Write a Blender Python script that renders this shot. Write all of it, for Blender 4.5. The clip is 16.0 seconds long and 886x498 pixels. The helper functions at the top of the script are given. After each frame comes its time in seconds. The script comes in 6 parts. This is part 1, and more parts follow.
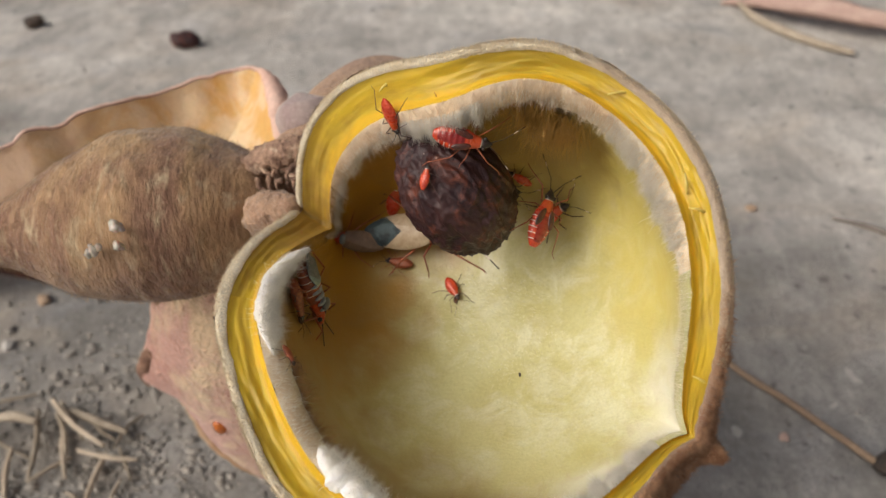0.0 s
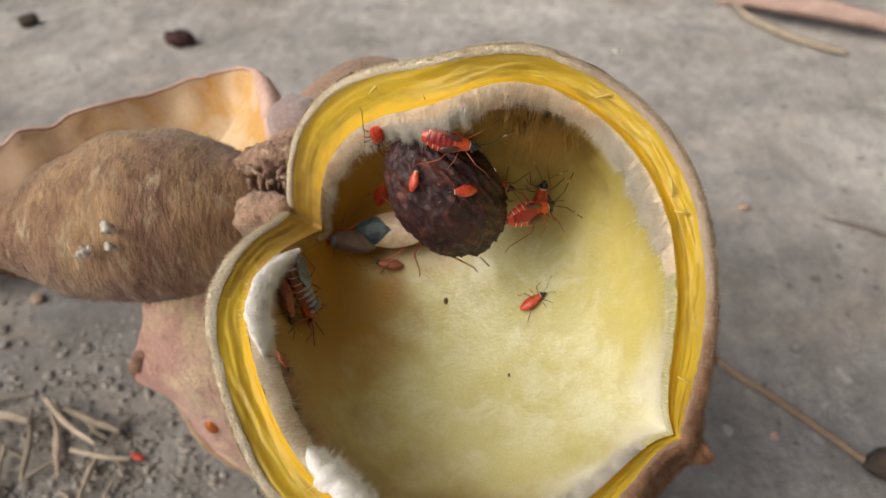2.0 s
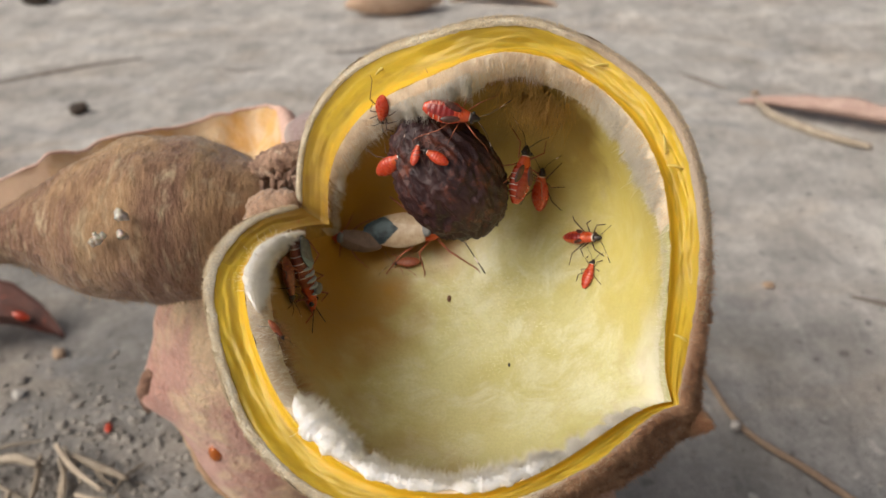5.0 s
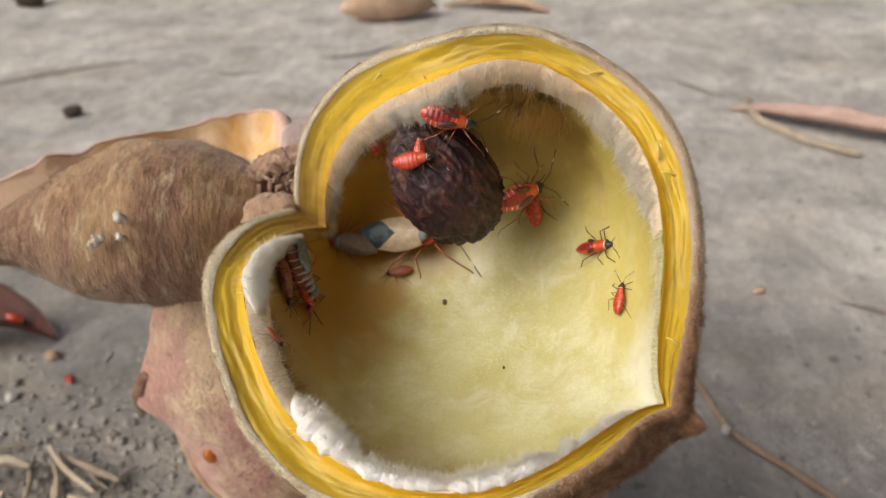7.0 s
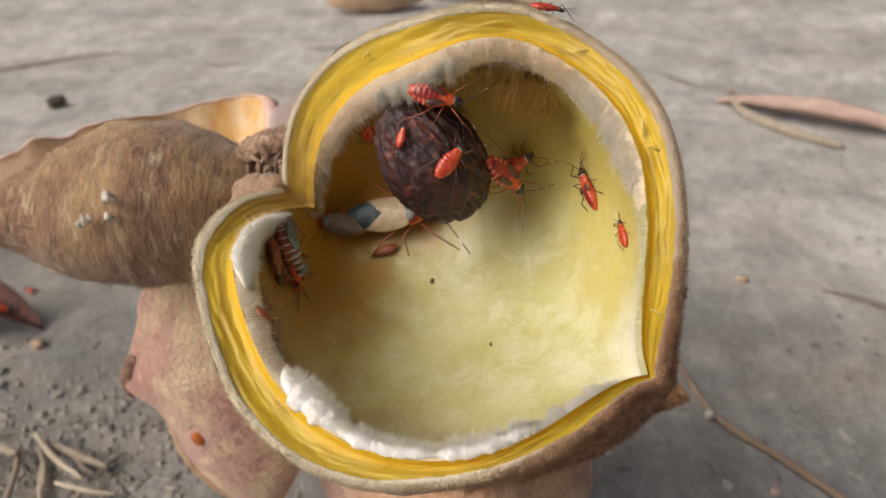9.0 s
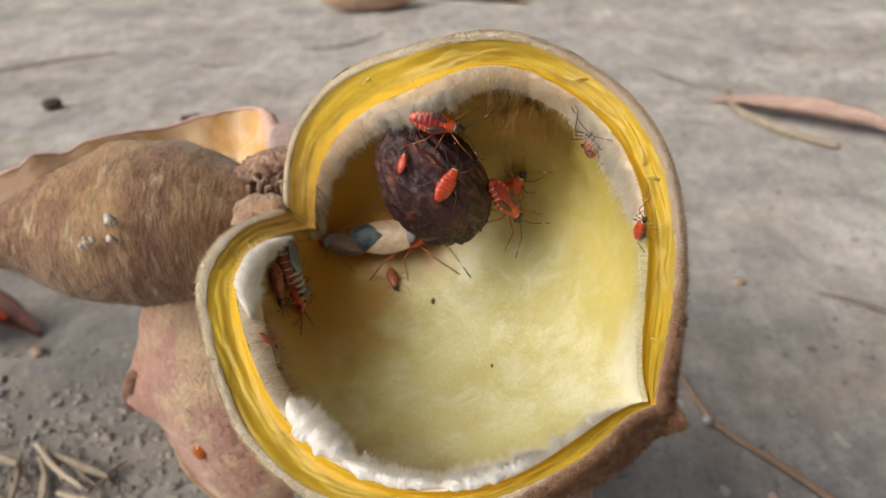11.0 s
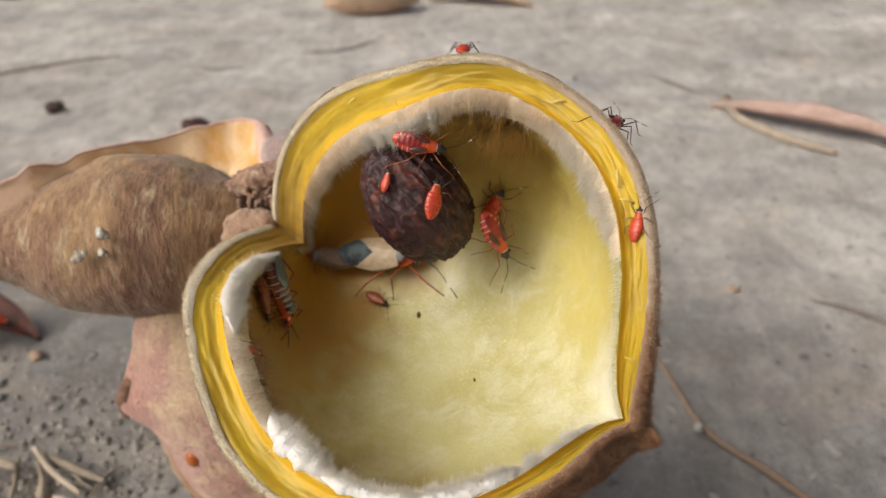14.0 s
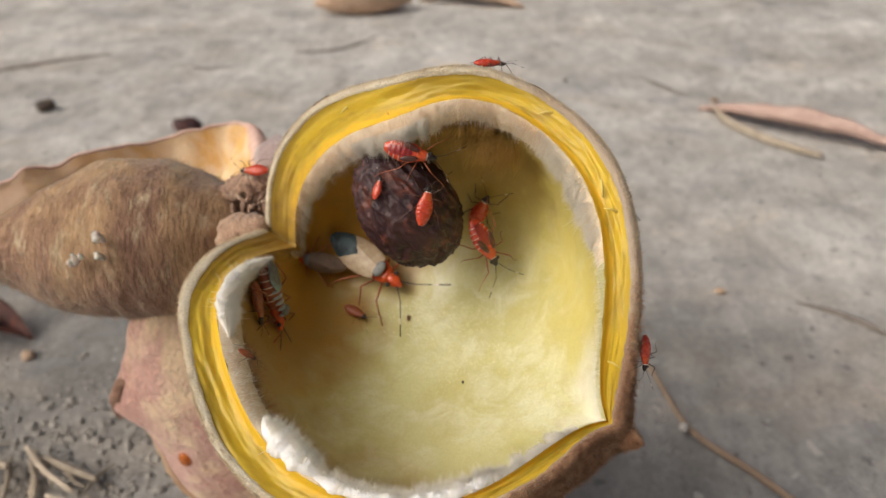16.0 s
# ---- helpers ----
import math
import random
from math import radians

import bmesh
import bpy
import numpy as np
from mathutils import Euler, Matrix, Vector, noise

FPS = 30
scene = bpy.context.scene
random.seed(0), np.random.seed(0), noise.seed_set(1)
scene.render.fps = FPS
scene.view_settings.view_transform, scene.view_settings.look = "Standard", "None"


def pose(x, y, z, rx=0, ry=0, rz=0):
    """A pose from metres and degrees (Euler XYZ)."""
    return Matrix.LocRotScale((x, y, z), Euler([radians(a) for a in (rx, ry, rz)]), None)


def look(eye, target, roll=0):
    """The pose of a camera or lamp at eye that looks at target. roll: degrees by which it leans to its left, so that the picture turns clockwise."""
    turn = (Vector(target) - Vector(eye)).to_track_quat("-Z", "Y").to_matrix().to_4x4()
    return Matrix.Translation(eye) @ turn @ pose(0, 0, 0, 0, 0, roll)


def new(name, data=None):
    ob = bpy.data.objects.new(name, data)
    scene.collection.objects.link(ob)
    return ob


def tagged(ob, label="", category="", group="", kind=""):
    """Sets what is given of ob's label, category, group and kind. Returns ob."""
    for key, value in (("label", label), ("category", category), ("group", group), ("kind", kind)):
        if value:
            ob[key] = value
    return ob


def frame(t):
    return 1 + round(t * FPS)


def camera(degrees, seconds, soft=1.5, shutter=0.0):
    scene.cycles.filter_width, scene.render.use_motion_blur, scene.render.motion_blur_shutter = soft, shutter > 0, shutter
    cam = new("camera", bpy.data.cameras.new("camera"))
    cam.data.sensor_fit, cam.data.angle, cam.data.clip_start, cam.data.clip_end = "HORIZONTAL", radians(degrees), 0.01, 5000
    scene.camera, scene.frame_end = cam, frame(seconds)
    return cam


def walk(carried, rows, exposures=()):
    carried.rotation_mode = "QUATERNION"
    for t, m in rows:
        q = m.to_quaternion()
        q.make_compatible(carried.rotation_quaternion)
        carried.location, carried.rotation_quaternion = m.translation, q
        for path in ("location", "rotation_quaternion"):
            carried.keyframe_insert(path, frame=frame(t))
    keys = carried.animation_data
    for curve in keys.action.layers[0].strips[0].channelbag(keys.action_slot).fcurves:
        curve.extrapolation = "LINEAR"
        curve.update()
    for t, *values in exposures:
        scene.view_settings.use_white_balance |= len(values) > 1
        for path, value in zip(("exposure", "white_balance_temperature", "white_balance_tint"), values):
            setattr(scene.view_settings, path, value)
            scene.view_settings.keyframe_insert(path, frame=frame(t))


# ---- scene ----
cam = camera(56.46, 16.0, 1.4)
PATH = [
    (0, (0.03763, 0.03141, 0.19680), (0.02623, 0.19007, 0.07558), -2.27),
    (0.5, (0.03773, 0.03111, 0.19649), (0.02618, 0.18972, 0.07522), -2.21),
    (1, (0.03791, 0.03068, 0.19674), (0.02632, 0.18909, 0.07521), -2.16),
    (1.5, (0.03761, 0.03078, 0.19667), (0.02645, 0.18923, 0.07515), -2.14),
    (2, (0.03865, 0.03114, 0.19763), (0.02820, 0.18959, 0.07603), -2.03),
    (2.5, (0.03816, 0.03090, 0.19901), (0.02802, 0.19072, 0.07920), -1.86),
    (3, (0.03867, 0.02808, 0.19445), (0.02843, 0.19047, 0.07817), -1.10),
    (3.2, (0.03862, 0.02761, 0.19396), (0.02812, 0.19292, 0.08188), -0.47),
    (5.3, (0.04401, 0.01890, 0.17996), (0.02480, 0.19350, 0.08431), -1.97),
    (5.5, (0.04363, 0.01923, 0.18108), (0.02449, 0.19431, 0.08631), -1.85),
    (6, (0.04345, 0.01898, 0.18131), (0.02469, 0.19405, 0.08644), -1.66),
    (6.5, (0.04339, 0.01893, 0.18166), (0.02549, 0.19393, 0.08650), -1.57),
    (7, (0.04327, 0.01777, 0.18135), (0.02640, 0.19236, 0.08524), -1.31),
    (7.5, (0.04405, 0.01652, 0.18172), (0.02792, 0.19117, 0.08562), -1.27),
    (8, (0.04344, 0.01522, 0.18050), (0.02747, 0.18957, 0.08383), -1.27),
    (8.5, (0.04310, 0.01511, 0.17989), (0.02820, 0.18936, 0.08287), -1.11),
    (9, (0.04322, 0.01519, 0.17962), (0.02972, 0.18951, 0.08251), -0.81),
    (9.5, (0.04253, 0.01556, 0.17883), (0.02986, 0.18979, 0.08144), -0.67),
    (10, (0.04226, 0.01718, 0.18036), (0.03038, 0.19128, 0.08265), -0.73),
    (10.2, (0.04161, 0.01720, 0.18228), (0.03052, 0.19110, 0.08413), -0.78),
    (12.3, (0.04476, 0.01530, 0.18606), (0.02941, 0.18848, 0.08721), -1.32),
    (12.5, (0.04502, 0.01616, 0.18758), (0.03015, 0.18926, 0.08851), -1.34),
    (13, (0.04552, 0.01646, 0.18725), (0.03119, 0.18977, 0.08845), -1.10),
    (13.5, (0.04549, 0.01603, 0.18774), (0.03170, 0.18949, 0.08914), -1.07),
    (14, (0.04566, 0.01588, 0.18766), (0.03229, 0.18940, 0.08911), -0.85),
    (14.5, (0.04623, 0.01554, 0.18864), (0.03330, 0.18903, 0.08997), -0.84),
    (15, (0.04649, 0.01390, 0.18842), (0.03415, 0.18748, 0.08983), -0.66),
    (15.5, (0.04696, 0.01330, 0.19019), (0.03516, 0.18673, 0.09129), -0.43),
    (16, (0.04599, 0.01359, 0.19028), (0.03493, 0.18708, 0.09139), -0.24),
]
walk(cam, [(t, look(eye, target, roll)) for t, eye, target, roll in PATH],
     ((0, -0.11), (3.0, -0.11), (5.5, 0.0), (8.0, -0.03), (10.2, -0.05), (12.5, 0.0), (16, 0.0)))
cam.data.dof.use_dof, cam.data.dof.focus_distance, cam.data.dof.aperture_fstop = True, 0.113, 30.0

# ---- light ----
world = bpy.data.worlds.new("sky")
scene.world = world
world.use_nodes = True
sky = world.node_tree.nodes.new("ShaderNodeTexSky")
sky.sky_type, sky.sun_disc = "NISHITA", False
sky.sun_elevation, sky.sun_rotation = radians(42), radians(-121)
sky.air_density, sky.dust_density, sky.ozone_density = 0.4, 9.0, 0.0
background = world.node_tree.nodes["Background"]
world.node_tree.links.new(sky.outputs["Color"], background.inputs["Color"])
background.inputs["Strength"].default_value = 0.082
sun = new("sun", bpy.data.lights.new("sun", "SUN"))
sun.data.energy, sun.data.angle, sun.data.color = 1.8, radians(55), (0.98, 0.97, 0.90)
# soft daylight from behind and to the left
sun.matrix_world = look((-0.77, -0.46, 0.82), (0, 0, 0))

# ---- small tools ----
CM = 0.01
rng = np.random.default_rng(7)
ORIGINS = {}


def thing(name, at_cm, label, category, group="", kind=""):
    """An Empty at its base, in centimetres, that parents the parts of one thing."""
    ob = new(name)
    ob.empty_display_size = 0.005
    ob.location = Vector(at_cm) * CM
    ORIGINS[ob.name] = Vector(at_cm)
    return tagged(ob, label, category, group, kind)


def root_of(ob):
    while ob.parent:
        ob = ob.parent
    return ob


def finish(me, mats, smooth=True):
    for m in mats if isinstance(mats, (list, tuple)) else [mats]:
        me.materials.append(m)
    if smooth:
        me.polygons.foreach_set("use_smooth", [True] * len(me.polygons))
    return me


def part(name, bm, material, parent, label="", smooth=True, kind=""):
    """One mesh under a thing or a part; its vertices come in centimetres of the world (of the thing, when that stands at the origin)."""
    me = bpy.data.meshes.new(name)
    bm.to_mesh(me)
    bm.free()
    return part_mesh(name, me, material, parent, label, smooth, kind)


def part_mesh(name, me, material, parent, label="", smooth=True, kind=""):
    shift = ORIGINS.get(root_of(parent).name, Vector())
    me.transform(Matrix.Scale(CM, 4) @ Matrix.Translation(-shift))
    ob = new(name, finish(me, material, smooth))
    ob.parent = parent
    return tagged(ob, label, kind=kind)


def pydata(verts, faces):
    me = bpy.data.meshes.new("mesh")
    me.from_pydata([tuple(map(float, v)) for v in verts], [], [tuple(map(int, f)) for f in faces])
    me.update()
    return me


def grid_mesh(P, close_u=False, close_v=False, uv=None):
    """A mesh from an array of points [rows, columns, 3]."""
    a, b = P.shape[:2]
    idx = np.arange(a * b).reshape(a, b)
    if close_v:
        idx = np.concatenate([idx, idx[:, :1]], 1)
    if close_u:
        idx = np.concatenate([idx, idx[:1]], 0)
    q = np.stack([idx[:-1, :-1], idx[:-1, 1:], idx[1:, 1:], idx[1:, :-1]], -1).reshape(-1, 4)
    me = pydata(P.reshape(-1, 3), q)
    if uv is not None:
        layer = me.uv_layers.new(name="flow")
        per = uv.reshape(-1, 2)
        loops = np.empty(len(me.loops), int)
        me.loops.foreach_get("vertex_index", loops)
        layer.data.foreach_set("uv", per[loops].astype(np.float32).ravel())
    return me


def fbm(p, scale, octaves=3, seed=0.0):
    """Soft noise of one place, about -1 to 1."""
    return noise.fractal(Vector(p) * scale + Vector((seed, seed * 1.7, -seed)), 0.9, 2.1, octaves)


def spline(points, n):
    """A smooth line through a few points."""
    pts = [Vector(p) for p in points]
    pts = [2 * pts[0] - pts[1]] + pts + [2 * pts[-1] - pts[-2]]
    out = []
    segs = len(pts) - 3
    for k in range(n):
        f = k / (n - 1) * segs
        j = min(int(f), segs - 1)
        t = f - j
        a, b, c, d = pts[j : j + 4]
        out.append(0.5 * (2 * b + (c - a) * t + (2 * a - 5 * b + 4 * c - d) * t * t + (3 * b - 3 * c + d - a) * t ** 3))
    return out


def tube(line, radii, sides=8, rough=0.0, seed=0.0):
    """Points of a tube with closed, tapered ends along a line."""
    n = len(line)
    if not hasattr(radii, "__len__"):
        radii = [radii] * n
    rows, ref = [], Vector((0.13, 0.31, 0.94))
    for k, p in enumerate(line):
        d = (line[min(k + 1, n - 1)] - line[max(k - 1, 0)]).normalized()
        a = d.cross(ref).normalized()
        b = d.cross(a)
        row = []
        for s in range(sides):
            f = 2 * math.pi * s / sides
            v = a * math.cos(f) + b * math.sin(f)
            r = radii[k] * (1 + rough * fbm(p + v * radii[k], 1.3 / max(radii[k], 0.01), 2, seed))
            row.append(p + v * r)
        rows.append(row)
    return np.array([[tuple(v) for v in row] for row in rows])


def tube_mesh(line, radii, sides=8, rough=0.0, seed=0.0):
    P = tube(line, radii, sides, rough, seed)
    n = len(P)
    verts = list(P.reshape(-1, 3)) + [P[0].mean(0), P[-1].mean(0)]
    faces = []
    for k in range(n - 1):
        for s in range(sides):
            s2 = (s + 1) % sides
            faces.append((k * sides + s, k * sides + s2, (k + 1) * sides + s2, (k + 1) * sides + s))
    for s in range(sides):
        s2 = (s + 1) % sides
        faces.append((n * sides, s2, s))
        faces.append((n * sides + 1, (n - 1) * sides + s, (n - 1) * sides + s2))
    return pydata(verts, faces)


def hair_mesh(base, way, length, width, droop):
    """Many bent tapered hairs in one mesh. base, way, droop: arrays [n, 3]; length, width: arrays [n]."""
    n = len(base)
    side = np.cross(way, rng.normal(size=(n, 3)))
    side /= np.linalg.norm(side, axis=1, keepdims=True) + 1e-9
    other = np.cross(way, side)
    L = length[:, None]
    mid = base + way * L * 0.55 + droop * L * 0.12
    tip = base + way * L * 0.95 + droop * L * 0.42
    ring = []
    for centre, w in ((base, 1.0), (mid, 0.75)):
        for a in (0, 2.094, 4.189):
            ring.append(centre + (side * math.cos(a) + other * math.sin(a)) * (width * w)[:, None])
    V = np.stack(ring + [tip], 1).reshape(-1, 3)
    F = []
    for a, b, c in ((0, 1, 4), (0, 4, 3), (1, 2, 5), (1, 5, 4), (2, 0, 3), (2, 3, 5), (3, 4, 6), (4, 5, 6), (5, 3, 6)):
        F.append(np.stack([np.arange(n) * 7 + a, np.arange(n) * 7 + b, np.arange(n) * 7 + c], 1))
    F = np.concatenate(F)
    me = bpy.data.meshes.new("hairs")
    me.from_pydata(V.tolist(), [], F.tolist())
    me.update()
    return me


# ---- materials ----
def rgb(c):
    return (*c, 1.0)


def material(name, c1, c2, blotch=300.0, grain=3000.0, grain_amount=0.25, rough=0.6, bump=0.3, depth=0.0002, stretch=(1, 1, 1), uv=False,
             c3=None, third=900.0, third_at=(0.55, 0.7), sheen=0.0, coat=0.0, sss=0.0, rough_var=0.1, spec=0.5, random_value=0.0, metal=0.0):
    """Two colours in blotches, a third in spots, grain, relief and uneven gloss; scales are per metre (per unit of the flow map)."""
    m = bpy.data.materials.new(name)
    m.use_nodes = True
    nt = m.node_tree
    b = nt.nodes["Principled BSDF"]
    node, link = nt.nodes.new, nt.links.new
    tc = node("ShaderNodeTexCoord")
    mp = node("ShaderNodeMapping")
    mp.inputs["Scale"].default_value = stretch
    link(tc.outputs["UV" if uv else "Object"], mp.inputs["Vector"])

    def tex(scale, detail=4.0, roughness=0.6, distort=0.0):
        t = node("ShaderNodeTexNoise")
        t.inputs["Scale"].default_value, t.inputs["Detail"].default_value = scale, detail
        t.inputs["Roughness"].default_value, t.inputs["Distortion"].default_value = roughness, distort
        link(mp.outputs["Vector"], t.inputs["Vector"])
        return t.outputs["Fac"]

    def ramp(fac, lo, hi):
        r = node("ShaderNodeMapRange")
        r.interpolation_type = "SMOOTHSTEP"
        r.inputs["From Min"].default_value, r.inputs["From Max"].default_value = lo, hi
        link(fac, r.inputs["Value"])
        return r.outputs["Result"]

    def mix(fac, a, c, mode="MIX"):
        x = node("ShaderNodeMix")
        x.data_type, x.blend_type = "RGBA", mode
        for sock, v in ((x.inputs[0], fac), (x.inputs[6], a), (x.inputs[7], c)):
            if isinstance(v, (int, float)):
                sock.default_value = v
            elif isinstance(v, tuple):
                sock.default_value = rgb(v)
            else:
                link(v, sock)
        return x.outputs[2]

    col = mix(ramp(tex(blotch, 5, 0.62, 0.3), 0.36, 0.64), c1, c2)
    if c3 is not None:
        col = mix(ramp(tex(third, 4, 0.65, 0.5), *third_at), col, c3)
    fine = tex(grain, 3, 0.7)
    dark = node("ShaderNodeMapRange")
    dark.inputs["From Min"].default_value, dark.inputs["From Max"].default_value = 0.25, 0.75
    dark.inputs["To Min"].default_value, dark.inputs["To Max"].default_value = 1 - grain_amount, 1 + grain_amount
    link(fine, dark.inputs["Value"])
    hsv = node("ShaderNodeHueSaturation")
    link(col, hsv.inputs["Color"])
    value = dark.outputs["Result"]
    if random_value:
        info = node("ShaderNodeObjectInfo")
        rr = node("ShaderNodeMapRange")
        rr.inputs["To Min"].default_value, rr.inputs["To Max"].default_value = 1 - random_value, 1 + random_value
        link(info.outputs["Random"], rr.inputs["Value"])
        mul = node("ShaderNodeMath")
        mul.operation = "MULTIPLY"
        link(rr.outputs["Result"], mul.inputs[0])
        link(value, mul.inputs[1])
        value = mul.outputs[0]
    link(value, hsv.inputs["Value"])
    link(hsv.outputs["Color"], b.inputs["Base Color"])
    rv = node("ShaderNodeMapRange")
    rv.inputs["To Min"].default_value, rv.inputs["To Max"].default_value = max(0.03, rough - rough_var), min(1, rough + rough_var)
    link(tex(blotch * 2.3, 3), rv.inputs["Value"])
    link(rv.outputs["Result"], b.inputs["Roughness"])
    if bump:
        bm_ = node("ShaderNodeBump")
        bm_.inputs["Strength"].default_value, bm_.inputs["Distance"].default_value = bump, depth
        add = node("ShaderNodeMath")
        add.operation = "ADD"
        link(fine, add.inputs[0])
        link(tex(grain * 0.3, 4), add.inputs[1])
        link(add.outputs[0], bm_.inputs["Height"])
        link(bm_.outputs["Normal"], b.inputs["Normal"])
    b.inputs["Specular IOR Level"].default_value = spec
    b.inputs["Metallic"].default_value = metal
    if sheen:
        b.inputs["Sheen Weight"].default_value, b.inputs["Sheen Roughness"].default_value = sheen, 0.5
    if coat:
        b.inputs["Coat Weight"].default_value, b.inputs["Coat Roughness"].default_value = coat, 0.25
    if sss:
        b.inputs["Subsurface Weight"].default_value = sss
        b.inputs["Subsurface Radius"].default_value = (1.0, 0.5, 0.2)
        b.inputs["Subsurface Scale"].default_value = 0.0012
    return m


def hair_material(name, c):
    """Fine fibre: part diffuse, part translucent."""
    m = bpy.data.materials.new(name)
    m.use_nodes = True
    nt = m.node_tree
    b, out = nt.nodes["Principled BSDF"], nt.nodes["Material Output"]
    b.inputs["Base Color"].default_value, b.inputs["Roughness"].default_value = rgb(c), 0.5
    tr, mx, n = nt.nodes.new("ShaderNodeBsdfTranslucent"), nt.nodes.new("ShaderNodeMixShader"), nt.nodes.new("ShaderNodeTexNoise")
    hue = nt.nodes.new("ShaderNodeHueSaturation")
    tc = nt.nodes.new("ShaderNodeTexCoord")
    n.inputs["Scale"].default_value = 450
    nt.links.new(tc.outputs["Object"], n.inputs["Vector"])
    mr = nt.nodes.new("ShaderNodeMapRange")
    mr.inputs["To Min"].default_value, mr.inputs["To Max"].default_value = 0.75, 1.15
    nt.links.new(n.outputs["Fac"], mr.inputs["Value"])
    hue.inputs["Color"].default_value = rgb(c)
    nt.links.new(mr.outputs["Result"], hue.inputs["Value"])
    nt.links.new(hue.outputs["Color"], b.inputs["Base Color"])
    nt.links.new(hue.outputs["Color"], tr.inputs["Color"])
    mx.inputs[0].default_value = 0.55
    nt.links.new(b.outputs[0], mx.inputs[1])
    nt.links.new(tr.outputs[0], mx.inputs[2])
    nt.links.new(mx.outputs[0], out.inputs["Surface"])
    return m


def soil_material():
    """Pale dusty soil: broad patches, trodden streaks, dark crumbs and fine grain."""
    m = bpy.data.materials.new("soil")
    m.use_nodes = True
    nt = m.node_tree
    b = nt.nodes["Principled BSDF"]
    node, link = nt.nodes.new, nt.links.new
    tc = node("ShaderNodeTexCoord")

    def tex(scale, stretch, detail=5.0, roughness=0.62, distort=0.6):
        mp, t = node("ShaderNodeMapping"), node("ShaderNodeTexNoise")
        mp.inputs["Scale"].default_value, mp.inputs["Rotation"].default_value = stretch, (0, 0, radians(-12))
        t.inputs["Scale"].default_value, t.inputs["Detail"].default_value = scale, detail
        t.inputs["Roughness"].default_value, t.inputs["Distortion"].default_value = roughness, distort
        link(tc.outputs["Object"], mp.inputs["Vector"])
        link(mp.outputs["Vector"], t.inputs["Vector"])
        return t.outputs["Fac"]

    def layer(col, fac, lo, hi, c, amount=1.0):
        r, x = node("ShaderNodeMapRange"), node("ShaderNodeMix")
        r.interpolation_type = "SMOOTHSTEP"
        r.inputs["From Min"].default_value, r.inputs["From Max"].default_value, r.inputs["To Max"].default_value = lo, hi, amount
        link(fac, r.inputs["Value"])
        x.data_type = "RGBA"
        link(r.outputs["Result"], x.inputs[0])
        link(col, x.inputs[6])
        x.inputs[7].default_value = rgb(c)
        return x.outputs[2]

    base = node("ShaderNodeRGB")
    base.outputs[0].default_value = rgb((0.63, 0.61, 0.57))
    # darkening round the pods put into the soil colour, paler about it, with a ragged border
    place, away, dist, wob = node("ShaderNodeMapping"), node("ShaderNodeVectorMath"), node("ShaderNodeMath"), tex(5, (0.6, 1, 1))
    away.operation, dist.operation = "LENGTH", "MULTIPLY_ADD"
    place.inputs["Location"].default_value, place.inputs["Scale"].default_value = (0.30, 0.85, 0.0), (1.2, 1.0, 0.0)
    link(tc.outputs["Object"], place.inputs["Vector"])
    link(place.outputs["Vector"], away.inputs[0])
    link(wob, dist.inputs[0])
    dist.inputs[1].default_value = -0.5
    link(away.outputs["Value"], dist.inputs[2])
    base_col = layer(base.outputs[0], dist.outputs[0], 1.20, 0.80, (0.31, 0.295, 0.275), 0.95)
    col = layer(base_col, tex(16, (0.8, 1.3, 1), 4, 0.6, 0.8), 0.45, 0.72, (0.50, 0.42, 0.33), 0.45)
    col = layer(col, tex(22, (0.7, 1.2, 1), 4, 0.6, 0.5), 0.5, 0.75, (0.36, 0.37, 0.39), 0.5)
    for size, stretch, low, high in ((9, (0.7, 1.3, 1), 0.78, 1.15), (38, (0.9, 0.6, 1), 0.74, 1.2), (120, (1.1, 0.6, 1), 0.80, 1.15), (420, (1, 0.8, 1), 0.85, 1.12)):
        tone, hue = node("ShaderNodeMapRange"), node("ShaderNodeHueSaturation")
        tone.inputs["From Min"].default_value, tone.inputs["From Max"].default_value = 0.3, 0.7
        tone.inputs["To Min"].default_value, tone.inputs["To Max"].default_value = high, low
        link(tex(size, stretch, 5, 0.6, 0.3), tone.inputs["Value"])
        link(tone.outputs["Result"], hue.inputs["Value"])
        link(col, hue.inputs["Color"])
        col = hue.outputs["Color"]
    col = layer(col, tex(170, (1, 0.8, 1), 3, 0.5, 0.2), 0.63, 0.72, (0.13, 0.12, 0.115), 0.65)
    col = layer(col, tex(130, (1, 0.8, 1), 3, 0.5, 0.2), 0.66, 0.74, (0.70, 0.67, 0.62), 0.5)
    link(col, b.inputs["Base Color"])
    b.inputs["Roughness"].default_value, b.inputs["Specular IOR Level"].default_value = 0.95, 0.15
    bump, add = node("ShaderNodeBump"), node("ShaderNodeMath")
    add.operation = "ADD"
    link(tex(160, (1, 1, 1), 6, 0.7), add.inputs[0])
    link(tex(900, (1, 1, 1), 3, 0.7), add.inputs[1])
    link(add.outputs[0], bump.inputs["Height"])
    bump.inputs["Strength"].default_value, bump.inputs["Distance"].default_value = 0.7, 0.0016
    link(bump.outputs["Normal"], b.inputs["Normal"])
    return m


